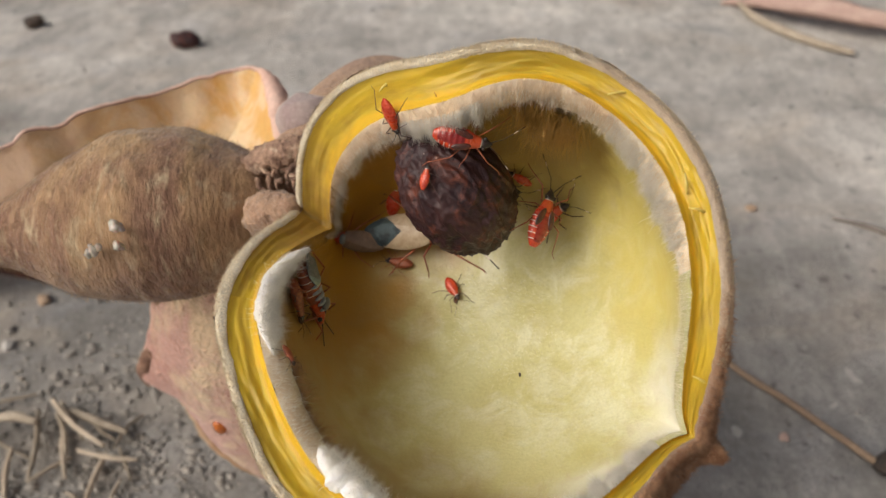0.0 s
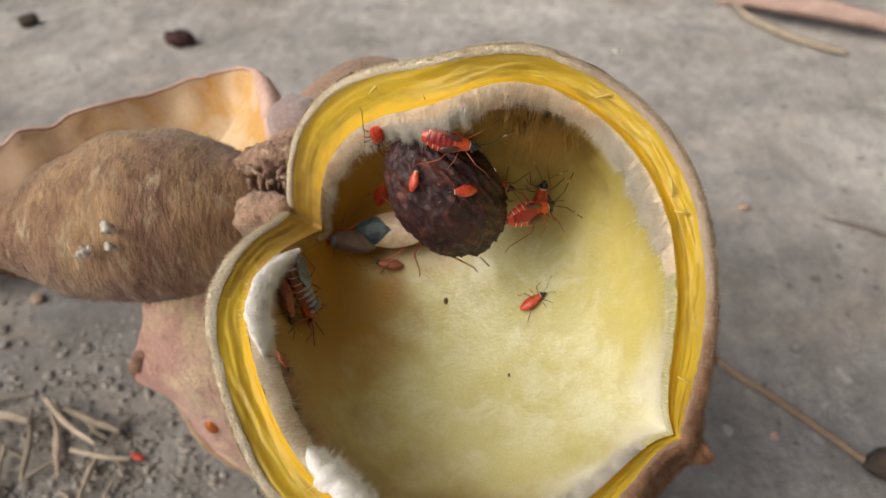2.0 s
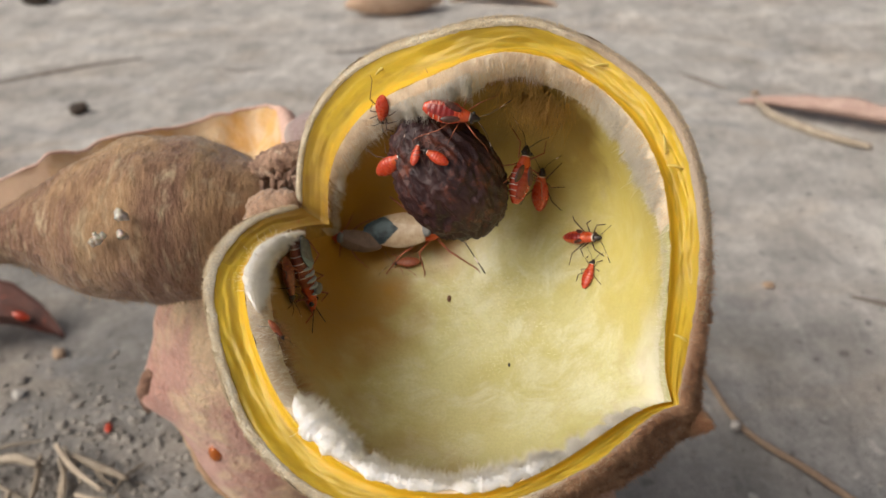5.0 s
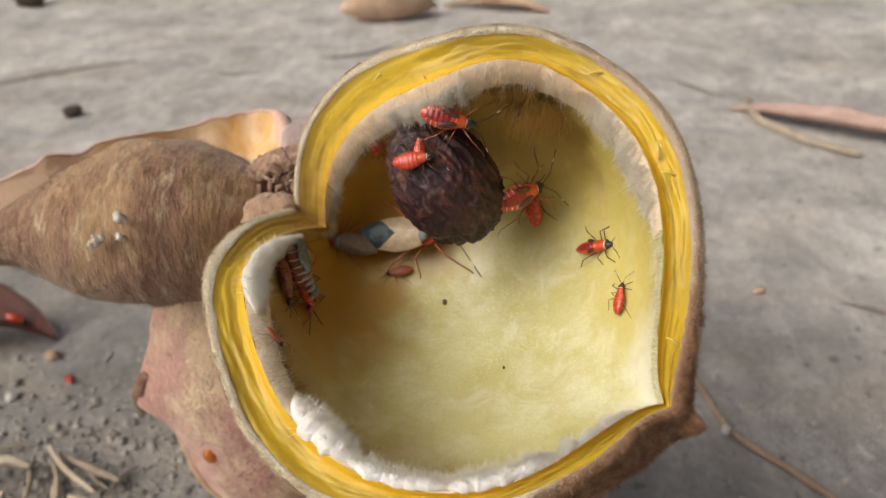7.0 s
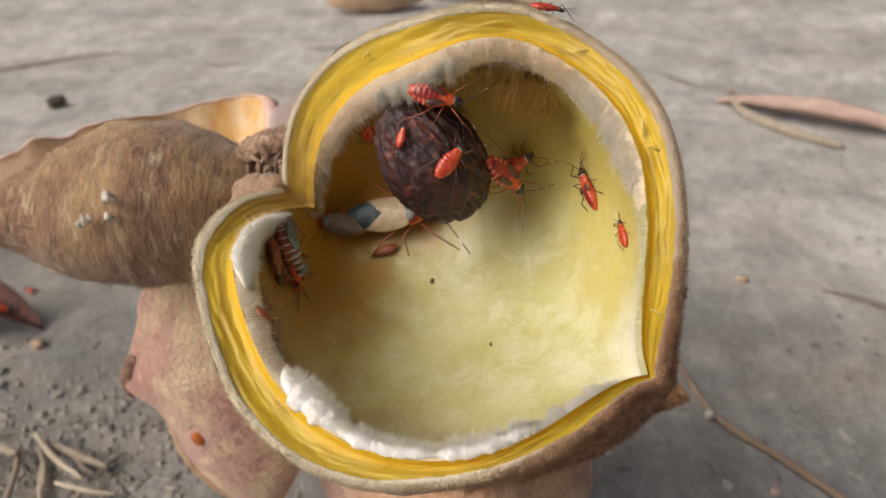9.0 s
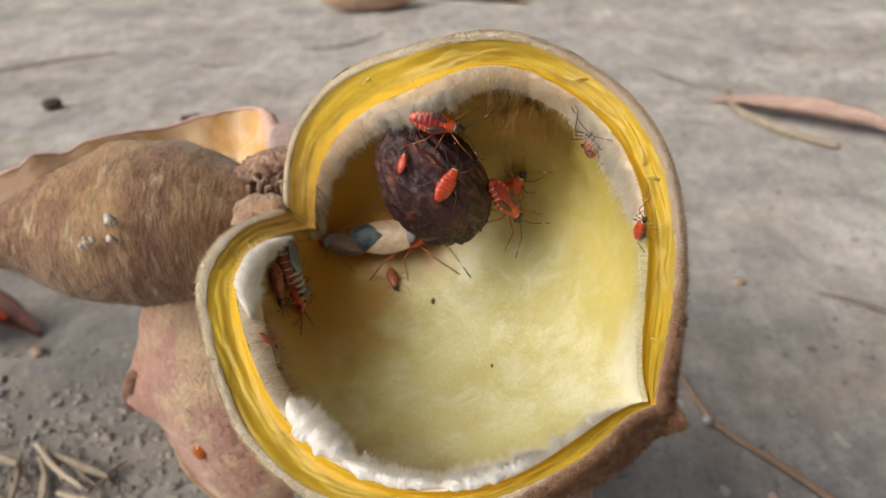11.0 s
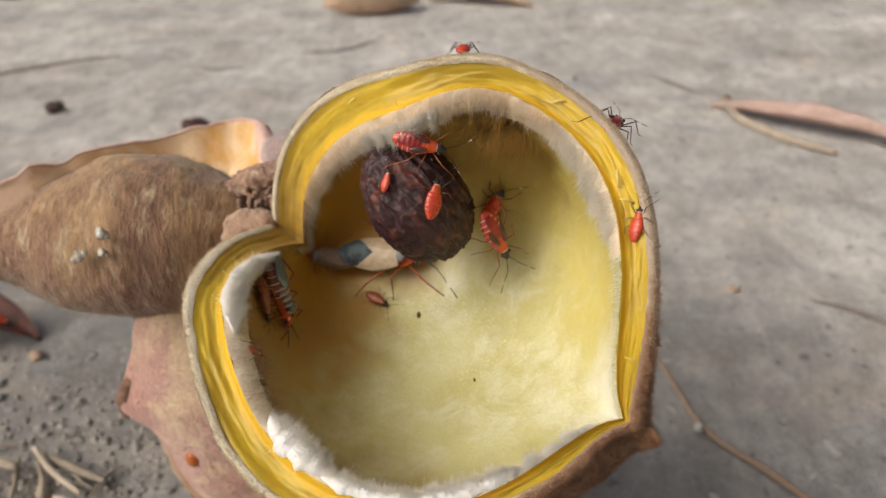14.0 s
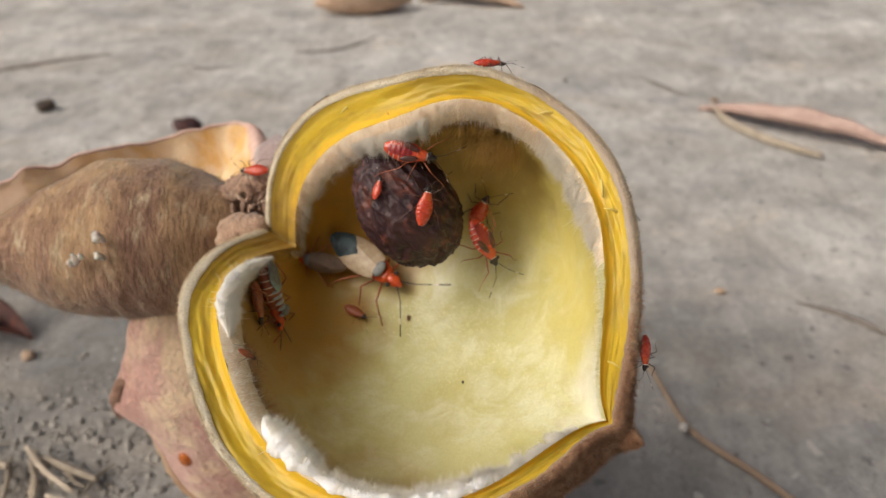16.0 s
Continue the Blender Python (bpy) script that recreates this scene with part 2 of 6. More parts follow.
M_SOIL = soil_material()
M_FELT = material("felt", (0.445, 0.295, 0.155), (0.245, 0.138, 0.095), 34, 800, 0.34, 0.95, 0.5, 0.0011, (1.7, 0.75, 0.5), c3=(0.50, 0.40, 0.26), third=190, third_at=(0.50, 0.72), sheen=0.3, spec=0.15)
M_FELT_RIM = material("pale_felt", (0.86, 0.78, 0.60), (0.76, 0.65, 0.46), 260, 3500, 0.3, 0.95, 0.9, 0.0004, c3=(0.40, 0.30, 0.20), third=1200, third_at=(0.62, 0.78), sheen=0.4, spec=0.15)
M_YELLOW = material("yellow_flesh", (0.61, 0.42, 0.026), (0.50, 0.35, 0.04), 0.8, 12, 0.05, 0.48, 0.2, 0.0004, (1.0, 2.4, 1), uv=True, c3=(0.40, 0.26, 0.02), third=0.9, third_at=(0.48, 0.72), coat=0.08, sss=0.15)
M_AMBER = material("amber_flesh", (0.42, 0.25, 0.045), (0.25, 0.13, 0.035), 220, 2000, 0.2, 0.6, 0.6, 0.0004, c3=(0.55, 0.40, 0.16), third=500, third_at=(0.55, 0.75), spec=0.3)
M_STRIP = material("torn_strip", (0.74, 0.62, 0.20), (0.62, 0.47, 0.10), 300, 2000, 0.15, 0.5, 0.3, 0.0002)
M_LIP = material("cream_lip", (0.86, 0.74, 0.56), (0.74, 0.58, 0.38), 200, 2600, 0.10, 0.9, 0.35, 0.0002, c3=(0.66, 0.48, 0.30), third=420, third_at=(0.62, 0.8), spec=0.15, sheen=0.3)
M_LINING = material("lining", (0.575, 0.55, 0.265), (0.50, 0.46, 0.19), 75, 2200, 0.08, 0.34, 0.45, 0.00022, (1, 1, 1), c3=(0.67, 0.66, 0.45), third=170, third_at=(0.40, 0.78), coat=0.12, sss=0.05)


def shade_and_stain(m, amber):
    """Amber shade painted on the lining's wall along the seam side, with a ragged border, over the pale floor, and
    brown stains; by the flow map (turn, depth).
    """
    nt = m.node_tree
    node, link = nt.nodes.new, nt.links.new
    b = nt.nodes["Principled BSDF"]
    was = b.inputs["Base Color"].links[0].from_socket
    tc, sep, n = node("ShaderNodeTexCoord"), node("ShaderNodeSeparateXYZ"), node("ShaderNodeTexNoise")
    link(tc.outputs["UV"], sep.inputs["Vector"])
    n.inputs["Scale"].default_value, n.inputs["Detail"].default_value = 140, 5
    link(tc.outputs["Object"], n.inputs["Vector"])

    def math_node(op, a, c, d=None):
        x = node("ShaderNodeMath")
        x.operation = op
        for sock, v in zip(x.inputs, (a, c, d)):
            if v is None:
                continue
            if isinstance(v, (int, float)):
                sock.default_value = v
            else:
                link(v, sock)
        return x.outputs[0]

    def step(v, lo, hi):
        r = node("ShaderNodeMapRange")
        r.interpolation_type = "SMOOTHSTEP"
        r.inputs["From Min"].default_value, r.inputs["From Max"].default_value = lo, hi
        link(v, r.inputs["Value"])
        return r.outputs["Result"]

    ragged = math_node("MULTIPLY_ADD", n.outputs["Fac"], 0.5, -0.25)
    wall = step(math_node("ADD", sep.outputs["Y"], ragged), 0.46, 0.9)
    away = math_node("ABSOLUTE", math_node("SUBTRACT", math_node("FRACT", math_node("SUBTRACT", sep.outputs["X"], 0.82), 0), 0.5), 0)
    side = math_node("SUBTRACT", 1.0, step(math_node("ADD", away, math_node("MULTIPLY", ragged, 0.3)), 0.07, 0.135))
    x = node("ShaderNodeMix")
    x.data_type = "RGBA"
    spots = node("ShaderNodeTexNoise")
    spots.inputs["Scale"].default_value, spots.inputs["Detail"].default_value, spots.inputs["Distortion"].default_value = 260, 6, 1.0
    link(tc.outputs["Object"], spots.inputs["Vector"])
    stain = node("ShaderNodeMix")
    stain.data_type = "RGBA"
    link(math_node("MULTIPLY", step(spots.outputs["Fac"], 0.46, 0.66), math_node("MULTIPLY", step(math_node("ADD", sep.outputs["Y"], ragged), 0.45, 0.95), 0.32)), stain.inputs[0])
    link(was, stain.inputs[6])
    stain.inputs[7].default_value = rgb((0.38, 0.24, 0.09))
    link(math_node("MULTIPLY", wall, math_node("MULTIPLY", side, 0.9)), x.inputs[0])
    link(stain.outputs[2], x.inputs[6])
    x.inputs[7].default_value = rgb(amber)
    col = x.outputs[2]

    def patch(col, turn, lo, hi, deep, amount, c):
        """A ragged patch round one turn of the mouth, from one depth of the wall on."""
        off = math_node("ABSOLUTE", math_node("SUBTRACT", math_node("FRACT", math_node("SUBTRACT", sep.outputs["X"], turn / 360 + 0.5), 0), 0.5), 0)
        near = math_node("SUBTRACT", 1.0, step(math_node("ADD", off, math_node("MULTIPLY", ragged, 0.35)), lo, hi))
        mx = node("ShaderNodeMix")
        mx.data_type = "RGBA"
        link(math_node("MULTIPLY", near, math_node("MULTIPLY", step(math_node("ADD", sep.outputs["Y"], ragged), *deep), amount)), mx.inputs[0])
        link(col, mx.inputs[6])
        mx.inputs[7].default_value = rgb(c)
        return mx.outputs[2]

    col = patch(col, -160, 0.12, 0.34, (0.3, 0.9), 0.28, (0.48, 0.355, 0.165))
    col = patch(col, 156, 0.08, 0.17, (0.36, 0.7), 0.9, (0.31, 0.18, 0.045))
    # amber of the shaded left wall, put into the colour
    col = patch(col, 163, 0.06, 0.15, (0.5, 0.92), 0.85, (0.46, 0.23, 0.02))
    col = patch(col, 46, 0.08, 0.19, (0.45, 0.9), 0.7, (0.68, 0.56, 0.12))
    # shade under the top lip beside the seed, painted on in brown
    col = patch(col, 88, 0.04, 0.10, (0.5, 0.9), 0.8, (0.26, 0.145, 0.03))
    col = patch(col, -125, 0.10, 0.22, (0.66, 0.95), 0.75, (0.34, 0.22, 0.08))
    col = patch(col, -14, 0.03, 0.09, (0.72, 0.98), 0.8, (0.80, 0.78, 0.66))
    col = patch(col, -46, 0.04, 0.09, (0.72, 0.98), 0.8, (0.80, 0.78, 0.66))
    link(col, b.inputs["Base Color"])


shade_and_stain(M_LINING, (0.34, 0.17, 0.014))


def ridge_tint(m, c):
    """The inner half of the cut face is deeper orange, by the flow map."""
    nt = m.node_tree
    b = nt.nodes["Principled BSDF"]
    was = b.inputs["Base Color"].links[0].from_socket
    tc, sep, r, x, n = (nt.nodes.new(k) for k in ("ShaderNodeTexCoord", "ShaderNodeSeparateXYZ", "ShaderNodeMapRange", "ShaderNodeMix", "ShaderNodeTexNoise"))
    n.inputs["Scale"].default_value = 2.5
    nt.links.new(tc.outputs["UV"], sep.inputs["Vector"])
    nt.links.new(tc.outputs["UV"], n.inputs["Vector"])
    add = nt.nodes.new("ShaderNodeMath")
    add.operation = "MULTIPLY_ADD"
    nt.links.new(n.outputs["Fac"], add.inputs[0])
    add.inputs[1].default_value = 0.5
    nt.links.new(sep.outputs["Y"], add.inputs[2])
    r.interpolation_type = "SMOOTHSTEP"
    r.inputs["From Min"].default_value, r.inputs["From Max"].default_value, r.inputs["To Max"].default_value = 0.84, 1.02, 0.9
    nt.links.new(add.outputs[0], r.inputs["Value"])
    x.data_type = "RGBA"
    nt.links.new(r.outputs["Result"], x.inputs[0])
    nt.links.new(was, x.inputs[6])
    x.inputs[7].default_value = rgb(c)
    nt.links.new(x.outputs[2], b.inputs["Base Color"])


def flow_tint(m, c, centre, lo, hi, jagged=30.0, scale=400.0):
    """A second colour that comes in with a ragged border from lo to hi off the centre, along the flow map."""
    nt = m.node_tree
    b = nt.nodes["Principled BSDF"]
    was = b.inputs["Base Color"].links[0].from_socket
    tc, sep, n, add, away, r, x = (nt.nodes.new("ShaderNode" + k) for k in ("TexCoord", "SeparateXYZ", "TexNoise", "Math", "Math", "MapRange", "Mix"))
    nt.links.new(tc.outputs["UV"], sep.inputs["Vector"])
    nt.links.new(tc.outputs["Object"], n.inputs["Vector"])
    n.inputs["Scale"].default_value = scale
    add.operation, add.inputs[1].default_value = "ADD", -centre
    away.operation = "ABSOLUTE"
    nt.links.new(sep.outputs["X"], add.inputs[0])
    nt.links.new(add.outputs[0], away.inputs[0])
    jag = nt.nodes.new("ShaderNodeMath")
    jag.operation, jag.inputs[1].default_value = "MULTIPLY_ADD", jagged
    nt.links.new(n.outputs["Fac"], jag.inputs[0])
    nt.links.new(away.outputs[0], jag.inputs[2])
    r.inputs["From Min"].default_value, r.inputs["From Max"].default_value = lo, hi
    nt.links.new(jag.outputs[0], r.inputs["Value"])
    x.data_type = "RGBA"
    nt.links.new(r.outputs["Result"], x.inputs[0])
    nt.links.new(was, x.inputs[6])
    x.inputs[7].default_value = rgb(c)
    nt.links.new(x.outputs[2], b.inputs["Base Color"])


flow_tint(M_FELT_RIM, (0.48, 0.38, 0.28), 40, 62, 46)
flow_tint(M_FELT_RIM, (0.30, 0.17, 0.095), -28, 60, 44)
ridge_tint(M_YELLOW, (0.72, 0.44, 0.02))
flow_tint(M_YELLOW, (0.33, 0.20, 0.035), 18.75, 2.0, 0.8, 1.2)
M_HAIR = hair_material("white_hair", (1.0, 0.96, 0.87))
M_HAIR_TAN = hair_material("tan_hair", (1.0, 0.86, 0.68))
M_FUZZ = hair_material("pale_fuzz", (0.86, 0.75, 0.55))
M_FLEECE = hair_material("white_fleece", (1.0, 0.975, 0.91))
M_FELTHAIR = hair_material("felt_hair", (0.50, 0.36, 0.22))
M_HAIR_GOLD = hair_material("golden_hair", (0.66, 0.43, 0.13))
M_FLOSS = hair_material("silky_floss", (0.86, 0.83, 0.56))
M_WOOL = material("white_wool", (0.97, 0.965, 0.945), (0.95, 0.93, 0.88), 500, 2600, 0.05, 0.95, 0.7, 0.0004, sheen=0.6, sss=0.6, spec=0.1)
M_WOOL.node_tree.nodes["Principled BSDF"].inputs["Subsurface Radius"].default_value = (1.0, 0.95, 0.85)
M_BEAK = material("brown_felt", (0.34, 0.18, 0.09), (0.23, 0.11, 0.05), 300, 2500, 0.35, 0.95, 1.0, 0.0008, c3=(0.30, 0.17, 0.09), third=600, sheen=0.3)
M_HAIR_BROWN = material("brown_hair", (0.52, 0.31, 0.175), (0.27, 0.13, 0.065), 420, 3000, 0.1, 0.7, 0.0)
M_PINK = material("pink_felt", (0.67, 0.41, 0.33), (0.49, 0.255, 0.20), 60, 900, 0.2, 0.9, 0.7, 0.0016, c3=(0.74, 0.56, 0.36), third=42, third_at=(0.46, 0.64), sheen=0.3, spec=0.15)
M_ORANGE = material("dry_inner", (0.68, 0.42, 0.15), (0.64, 0.36, 0.10), 50, 900, 0.08, 0.6, 0.3, 0.0008, c3=(0.72, 0.56, 0.36), third=75, third_at=(0.42, 0.62), sss=0.2)
flow_tint(M_ORANGE, (0.37, 0.235, 0.14), 0, 52, 96, 40, 120)
M_HUSK = hair_material("dry_husk", (0.72, 0.48, 0.32))
M_TANRIM = material("tan_edge", (0.66, 0.47, 0.31), (0.56, 0.36, 0.22), 90, 1500, 0.2, 0.8, 0.5, 0.0004)
M_PINKRIM = material("pink_edge", (0.74, 0.53, 0.44), (0.64, 0.42, 0.34), 90, 1500, 0.2, 0.8, 0.5, 0.0004)
M_HUB_POD = material("brown_pod", (0.50, 0.34, 0.23), (0.36, 0.22, 0.15), 60, 900, 0.25, 0.9, 0.7, 0.0016, c3=(0.42, 0.31, 0.22), third=120, sheen=0.2, spec=0.15)
M_GREYPOD = material("grey_pod", (0.46, 0.37, 0.34), (0.34, 0.25, 0.24), 120, 1200, 0.2, 0.9, 0.5, 0.0006, sheen=0.3, spec=0.15)
M_ORPOD = material("orange_pod", (0.60, 0.36, 0.22), (0.46, 0.24, 0.15), 60, 900, 0.2, 0.85, 0.6, 0.0012, c3=(0.66, 0.44, 0.27), third=70, third_at=(0.5, 0.7), sheen=0.3, spec=0.2)
M_DRYBEAK = material("dry_beak", (0.30, 0.17, 0.115), (0.17, 0.09, 0.06), 200, 1500, 0.25, 0.8, 0.6, 0.0006, c3=(0.46, 0.30, 0.21), third=300)
M_WOOD = material("woody_hub", (0.46, 0.30, 0.21), (0.25, 0.15, 0.11), 260, 1200, 0.3, 0.9, 0.9, 0.0012, c3=(0.62, 0.48, 0.35), third=400)
M_SEED = material("seed_coat", (0.050, 0.020, 0.020), (0.027, 0.013, 0.016), 180, 1500, 0.3, 0.48, 0.6, 0.0004, c3=(0.15, 0.045, 0.028), third=260, third_at=(0.5, 0.7), coat=0.05, spec=0.35)
M_LEAF = material("dry_leaf", (0.54, 0.39, 0.33), (0.44, 0.30, 0.25), 70, 800, 0.2, 0.6, 0.4, 0.0005, c3=(0.56, 0.41, 0.33), third=120)
M_STRAW = material("straw", (0.47, 0.40, 0.31), (0.34, 0.28, 0.21), 60, 1200, 0.25, 0.7, 0.5, 0.0004, random_value=0.3)
M_TWIG = material("twig", (0.44, 0.32, 0.22), (0.36, 0.25, 0.17), 90, 1200, 0.25, 0.8, 0.6, 0.0005, random_value=0.3)
M_DARK = material("dark_crumb", (0.06, 0.05, 0.045), (0.10, 0.07, 0.05), 150, 900, 0.3, 0.9, 0.8, 0.001, random_value=0.4)
M_STONE = material("pale_stone", (0.62, 0.60, 0.56), (0.5, 0.47, 0.43), 200, 1200, 0.15, 0.8, 0.5, 0.0005, random_value=0.2)
M_LEAFDARK = material("dark_leaf", (0.13, 0.045, 0.03), (0.08, 0.035, 0.03), 80, 900, 0.3, 0.6, 0.5, 0.0005, c3=(0.26, 0.06, 0.03), third=160)
M_TAN = material("tan_husk", (0.60, 0.43, 0.30), (0.50, 0.34, 0.23), 60, 900, 0.2, 0.8, 0.5, 0.0006, c3=(0.66, 0.50, 0.37), third=110)
M_TWIGDARK = material("grey_twig", (0.28, 0.24, 0.21), (0.21, 0.18, 0.16), 90, 900, 0.3, 0.9, 0.6, 0.0006, random_value=0.3)
M_STAIN = material("brown_stain", (0.22, 0.10, 0.04), (0.14, 0.06, 0.03), 300, 2000, 0.3, 0.7, 0.4, 0.0003)
M_CRUMB = material("crumbs", (0.40, 0.37, 0.33), (0.27, 0.25, 0.225), 90, 700, 0.3, 0.95, 0.6, 0.001, c3=(0.32, 0.28, 0.235), third=150, spec=0.2)
M_RESIN = material("resin_bead", (0.80, 0.77, 0.70), (0.62, 0.56, 0.47), 400, 2000, 0.05, 0.1, 0.2, 0.0002, coat=0.6, sss=0.2)
M_RESIN.node_tree.nodes["Principled BSDF"].inputs["Transmission Weight"].default_value = 0.25
M_GUM = material("orange_gum", (0.55, 0.16, 0.02), (0.42, 0.10, 0.015), 300, 1500, 0.15, 0.25, 0.3, 0.0003, coat=0.4)

# ---- ground ----
def ground():
    lines = np.concatenate([-np.geomspace(150, 1.2, 16), np.linspace(-0.9, 1.15, 165), np.geomspace(1.5, 150, 16)]) * 100
    X, Y = np.meshgrid(lines, lines + 30)
    Z = np.zeros_like(X)
    for i in range(X.shape[0]):
        for j in range(X.shape[1]):
            p = (X[i, j], Y[i, j], 0)
            if abs(p[0]) < 110 and abs(p[1]) < 160:
                Z[i, j] = 0.16 * fbm((p[0] * 0.5, p[1], 0), 0.09, 3) + 0.10 * fbm(p, 0.5, 3, 4.0) - 0.1
    me = grid_mesh(np.stack([X, Y, Z], -1))
    me.transform(Matrix.Scale(CM, 4))
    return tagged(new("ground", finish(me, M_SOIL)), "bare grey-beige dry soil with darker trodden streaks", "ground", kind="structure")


ground()

# ---- the split pod ----
# Frame of the open pod's mouth, in centimetres: centre, right, up along the mouth, and out of it.
POD_C = Vector((3.74, 10.506, 13.046))
POD_N = Vector((-0.0936, -0.6789, 0.7282)).normalized()
POD_V = (Vector((0, 0, 1)) - POD_N * POD_N.z).normalized()
POD_U = POD_V.cross(POD_N)


def pod_place(u, v, w):
    return POD_C + POD_U * u + POD_V * v + POD_N * w


def bumps(a, base, terms):
    """A base value with bumps (angle, width, sharpness, height) round the mouth; a in degrees."""
    out = base
    for centre, width, power, height in terms:
        d = abs((a - centre + 180) % 360 - 180)
        out += height * math.exp(-((d / width) ** power))
    return out


def rim_outer(a):
    return bumps(a, 2.779, ((140, 20, 2, 1.565), (122, 16, 2, 0.404), (90, 26, 2, 0.591), (55, 30, 2, 0.519), (176, 16, 2, 0.667), (165, 9, 2, 0.183),
                            (155, 6, 1, 0.151), (-130, 40, 2, 0.403), (-170, 25, 2, 0.305), (-24, 7, 1, 0.26), (-30, 16, 2, -0.10),
                            (-165, 20, 2, 0.032), (-135, 20, 2, 0.064), (-105, 20, 2, 0.067), (-15, 20, 2, 0.068), (45, 20, 2, -0.027), (75, 20, 2, 0.02),
                            (105, 20, 2, 0.035), (150, 20, 2, 0.044), (172, 20, 2, 0.037), (135, 14, 2, -0.12), (-5, 15, 2, -0.04)))


def rim_inner(a):
    return bumps(a, 2.414, ((140, 20, 2, 1.38), (122, 16, 2, 0.237), (90, 26, 2, 0.588), (55, 30, 2, 0.434), (172, 18, 2, 0.736), (-170, 25, 2, 0.288),
                            (-120, 45, 2, 0.226), (-24, 7, 1, 0.4), (-165, 20, 2, 0.049), (-135, 20, 2, 0.093), (-105, 20, 2, 0.073), (-75, 20, 2, 0.08),
                            (15, 20, 2, -0.055), (45, 20, 2, -0.075), (105, 20, 2, -0.115), (150, 20, 2, -0.105), (172, 20, 2, -0.045), (135, 14, 2, -0.15), (-5, 15, 2, -0.04)))


def rim_level(a):
    """How far the mouth's edge lies in front of its plane: it dips at the stalk and at the beak."""
    return bumps(a, 0.017, ((155, 12, 1, -1.651), (140, 22, 2, -1.814), (172, 22, 2, -0.732), (66, 24, 2, -0.3), (-24, 16, 1.3, -0.897), (-24, 30, 2, -0.291), (135, 14, 2, 0.18)))


def felt_width(a):
    """How broad the felted edge shows outside the yellow flesh."""
    return bumps(a, 0.10, ((42, 20, 2, 0.02), (176, 12, 2, 0.06), (-44, 16, 2, -0.02), (-112, 30, 2, -0.02)))


def floor_level(u, v):
    return -3.45 + 0.3 * u - 0.35 * v


AROUND = 360


def ring_table():
    rows = []
    for k in range(AROUND):
        a = -180 + 360 * k / AROUND
        rows.append((math.radians(a), rim_outer(a) + 0.02 * fbm((k * 0.05, 0, 3), 1, 3), rim_inner(a), rim_level(a)))
    return rows


RING = ring_table()


def softened(column, half=34):
    """A column of the ring table without its sharp dips."""
    v = np.array([row[column] for row in RING])
    k = np.hanning(2 * half + 1)
    return np.convolve(np.concatenate([v[-half:], v, v[:half]]), k / k.sum(), "valid")


SOFT_INNER, SOFT_LEVEL = softened(2), softened(3)


def loft(rings, scale=1.0):
    """Points [ring, around, 3] in the world from a function per ring of (angle, outer, inner, level)."""
    P = np.zeros((len(rings), AROUND, 3))
    for i, fn in enumerate(rings):
        for k, (a, ro, ri, lv) in enumerate(RING):
            r, w = fn(a, ro, ri, lv)
            P[i, k] = pod_place(r * math.cos(a), r * math.sin(a), w)
    return P


cluster = thing("seed_pod_cluster", (1.5, 15.5, 0.0), "star of brown felted seed pods, one split open, yellow inside", "seed pod")


def LIP_WIDTH(a):
    return bumps(math.degrees(a), 0.035, ((157, 10, 2, -0.13), (108, 34, 2, 0.20), (42, 22, 2, 0.13), (-125, 50, 2, 0.09), (180, 30, 2, 0.13)))


FLANK = []


def lip_drop(s):
    """How far the lip has fallen behind the mouth's edge, from its outer line (0) to its inner one (1)."""
    return 0.09 + 0.24 * s + 0.28 * s * s


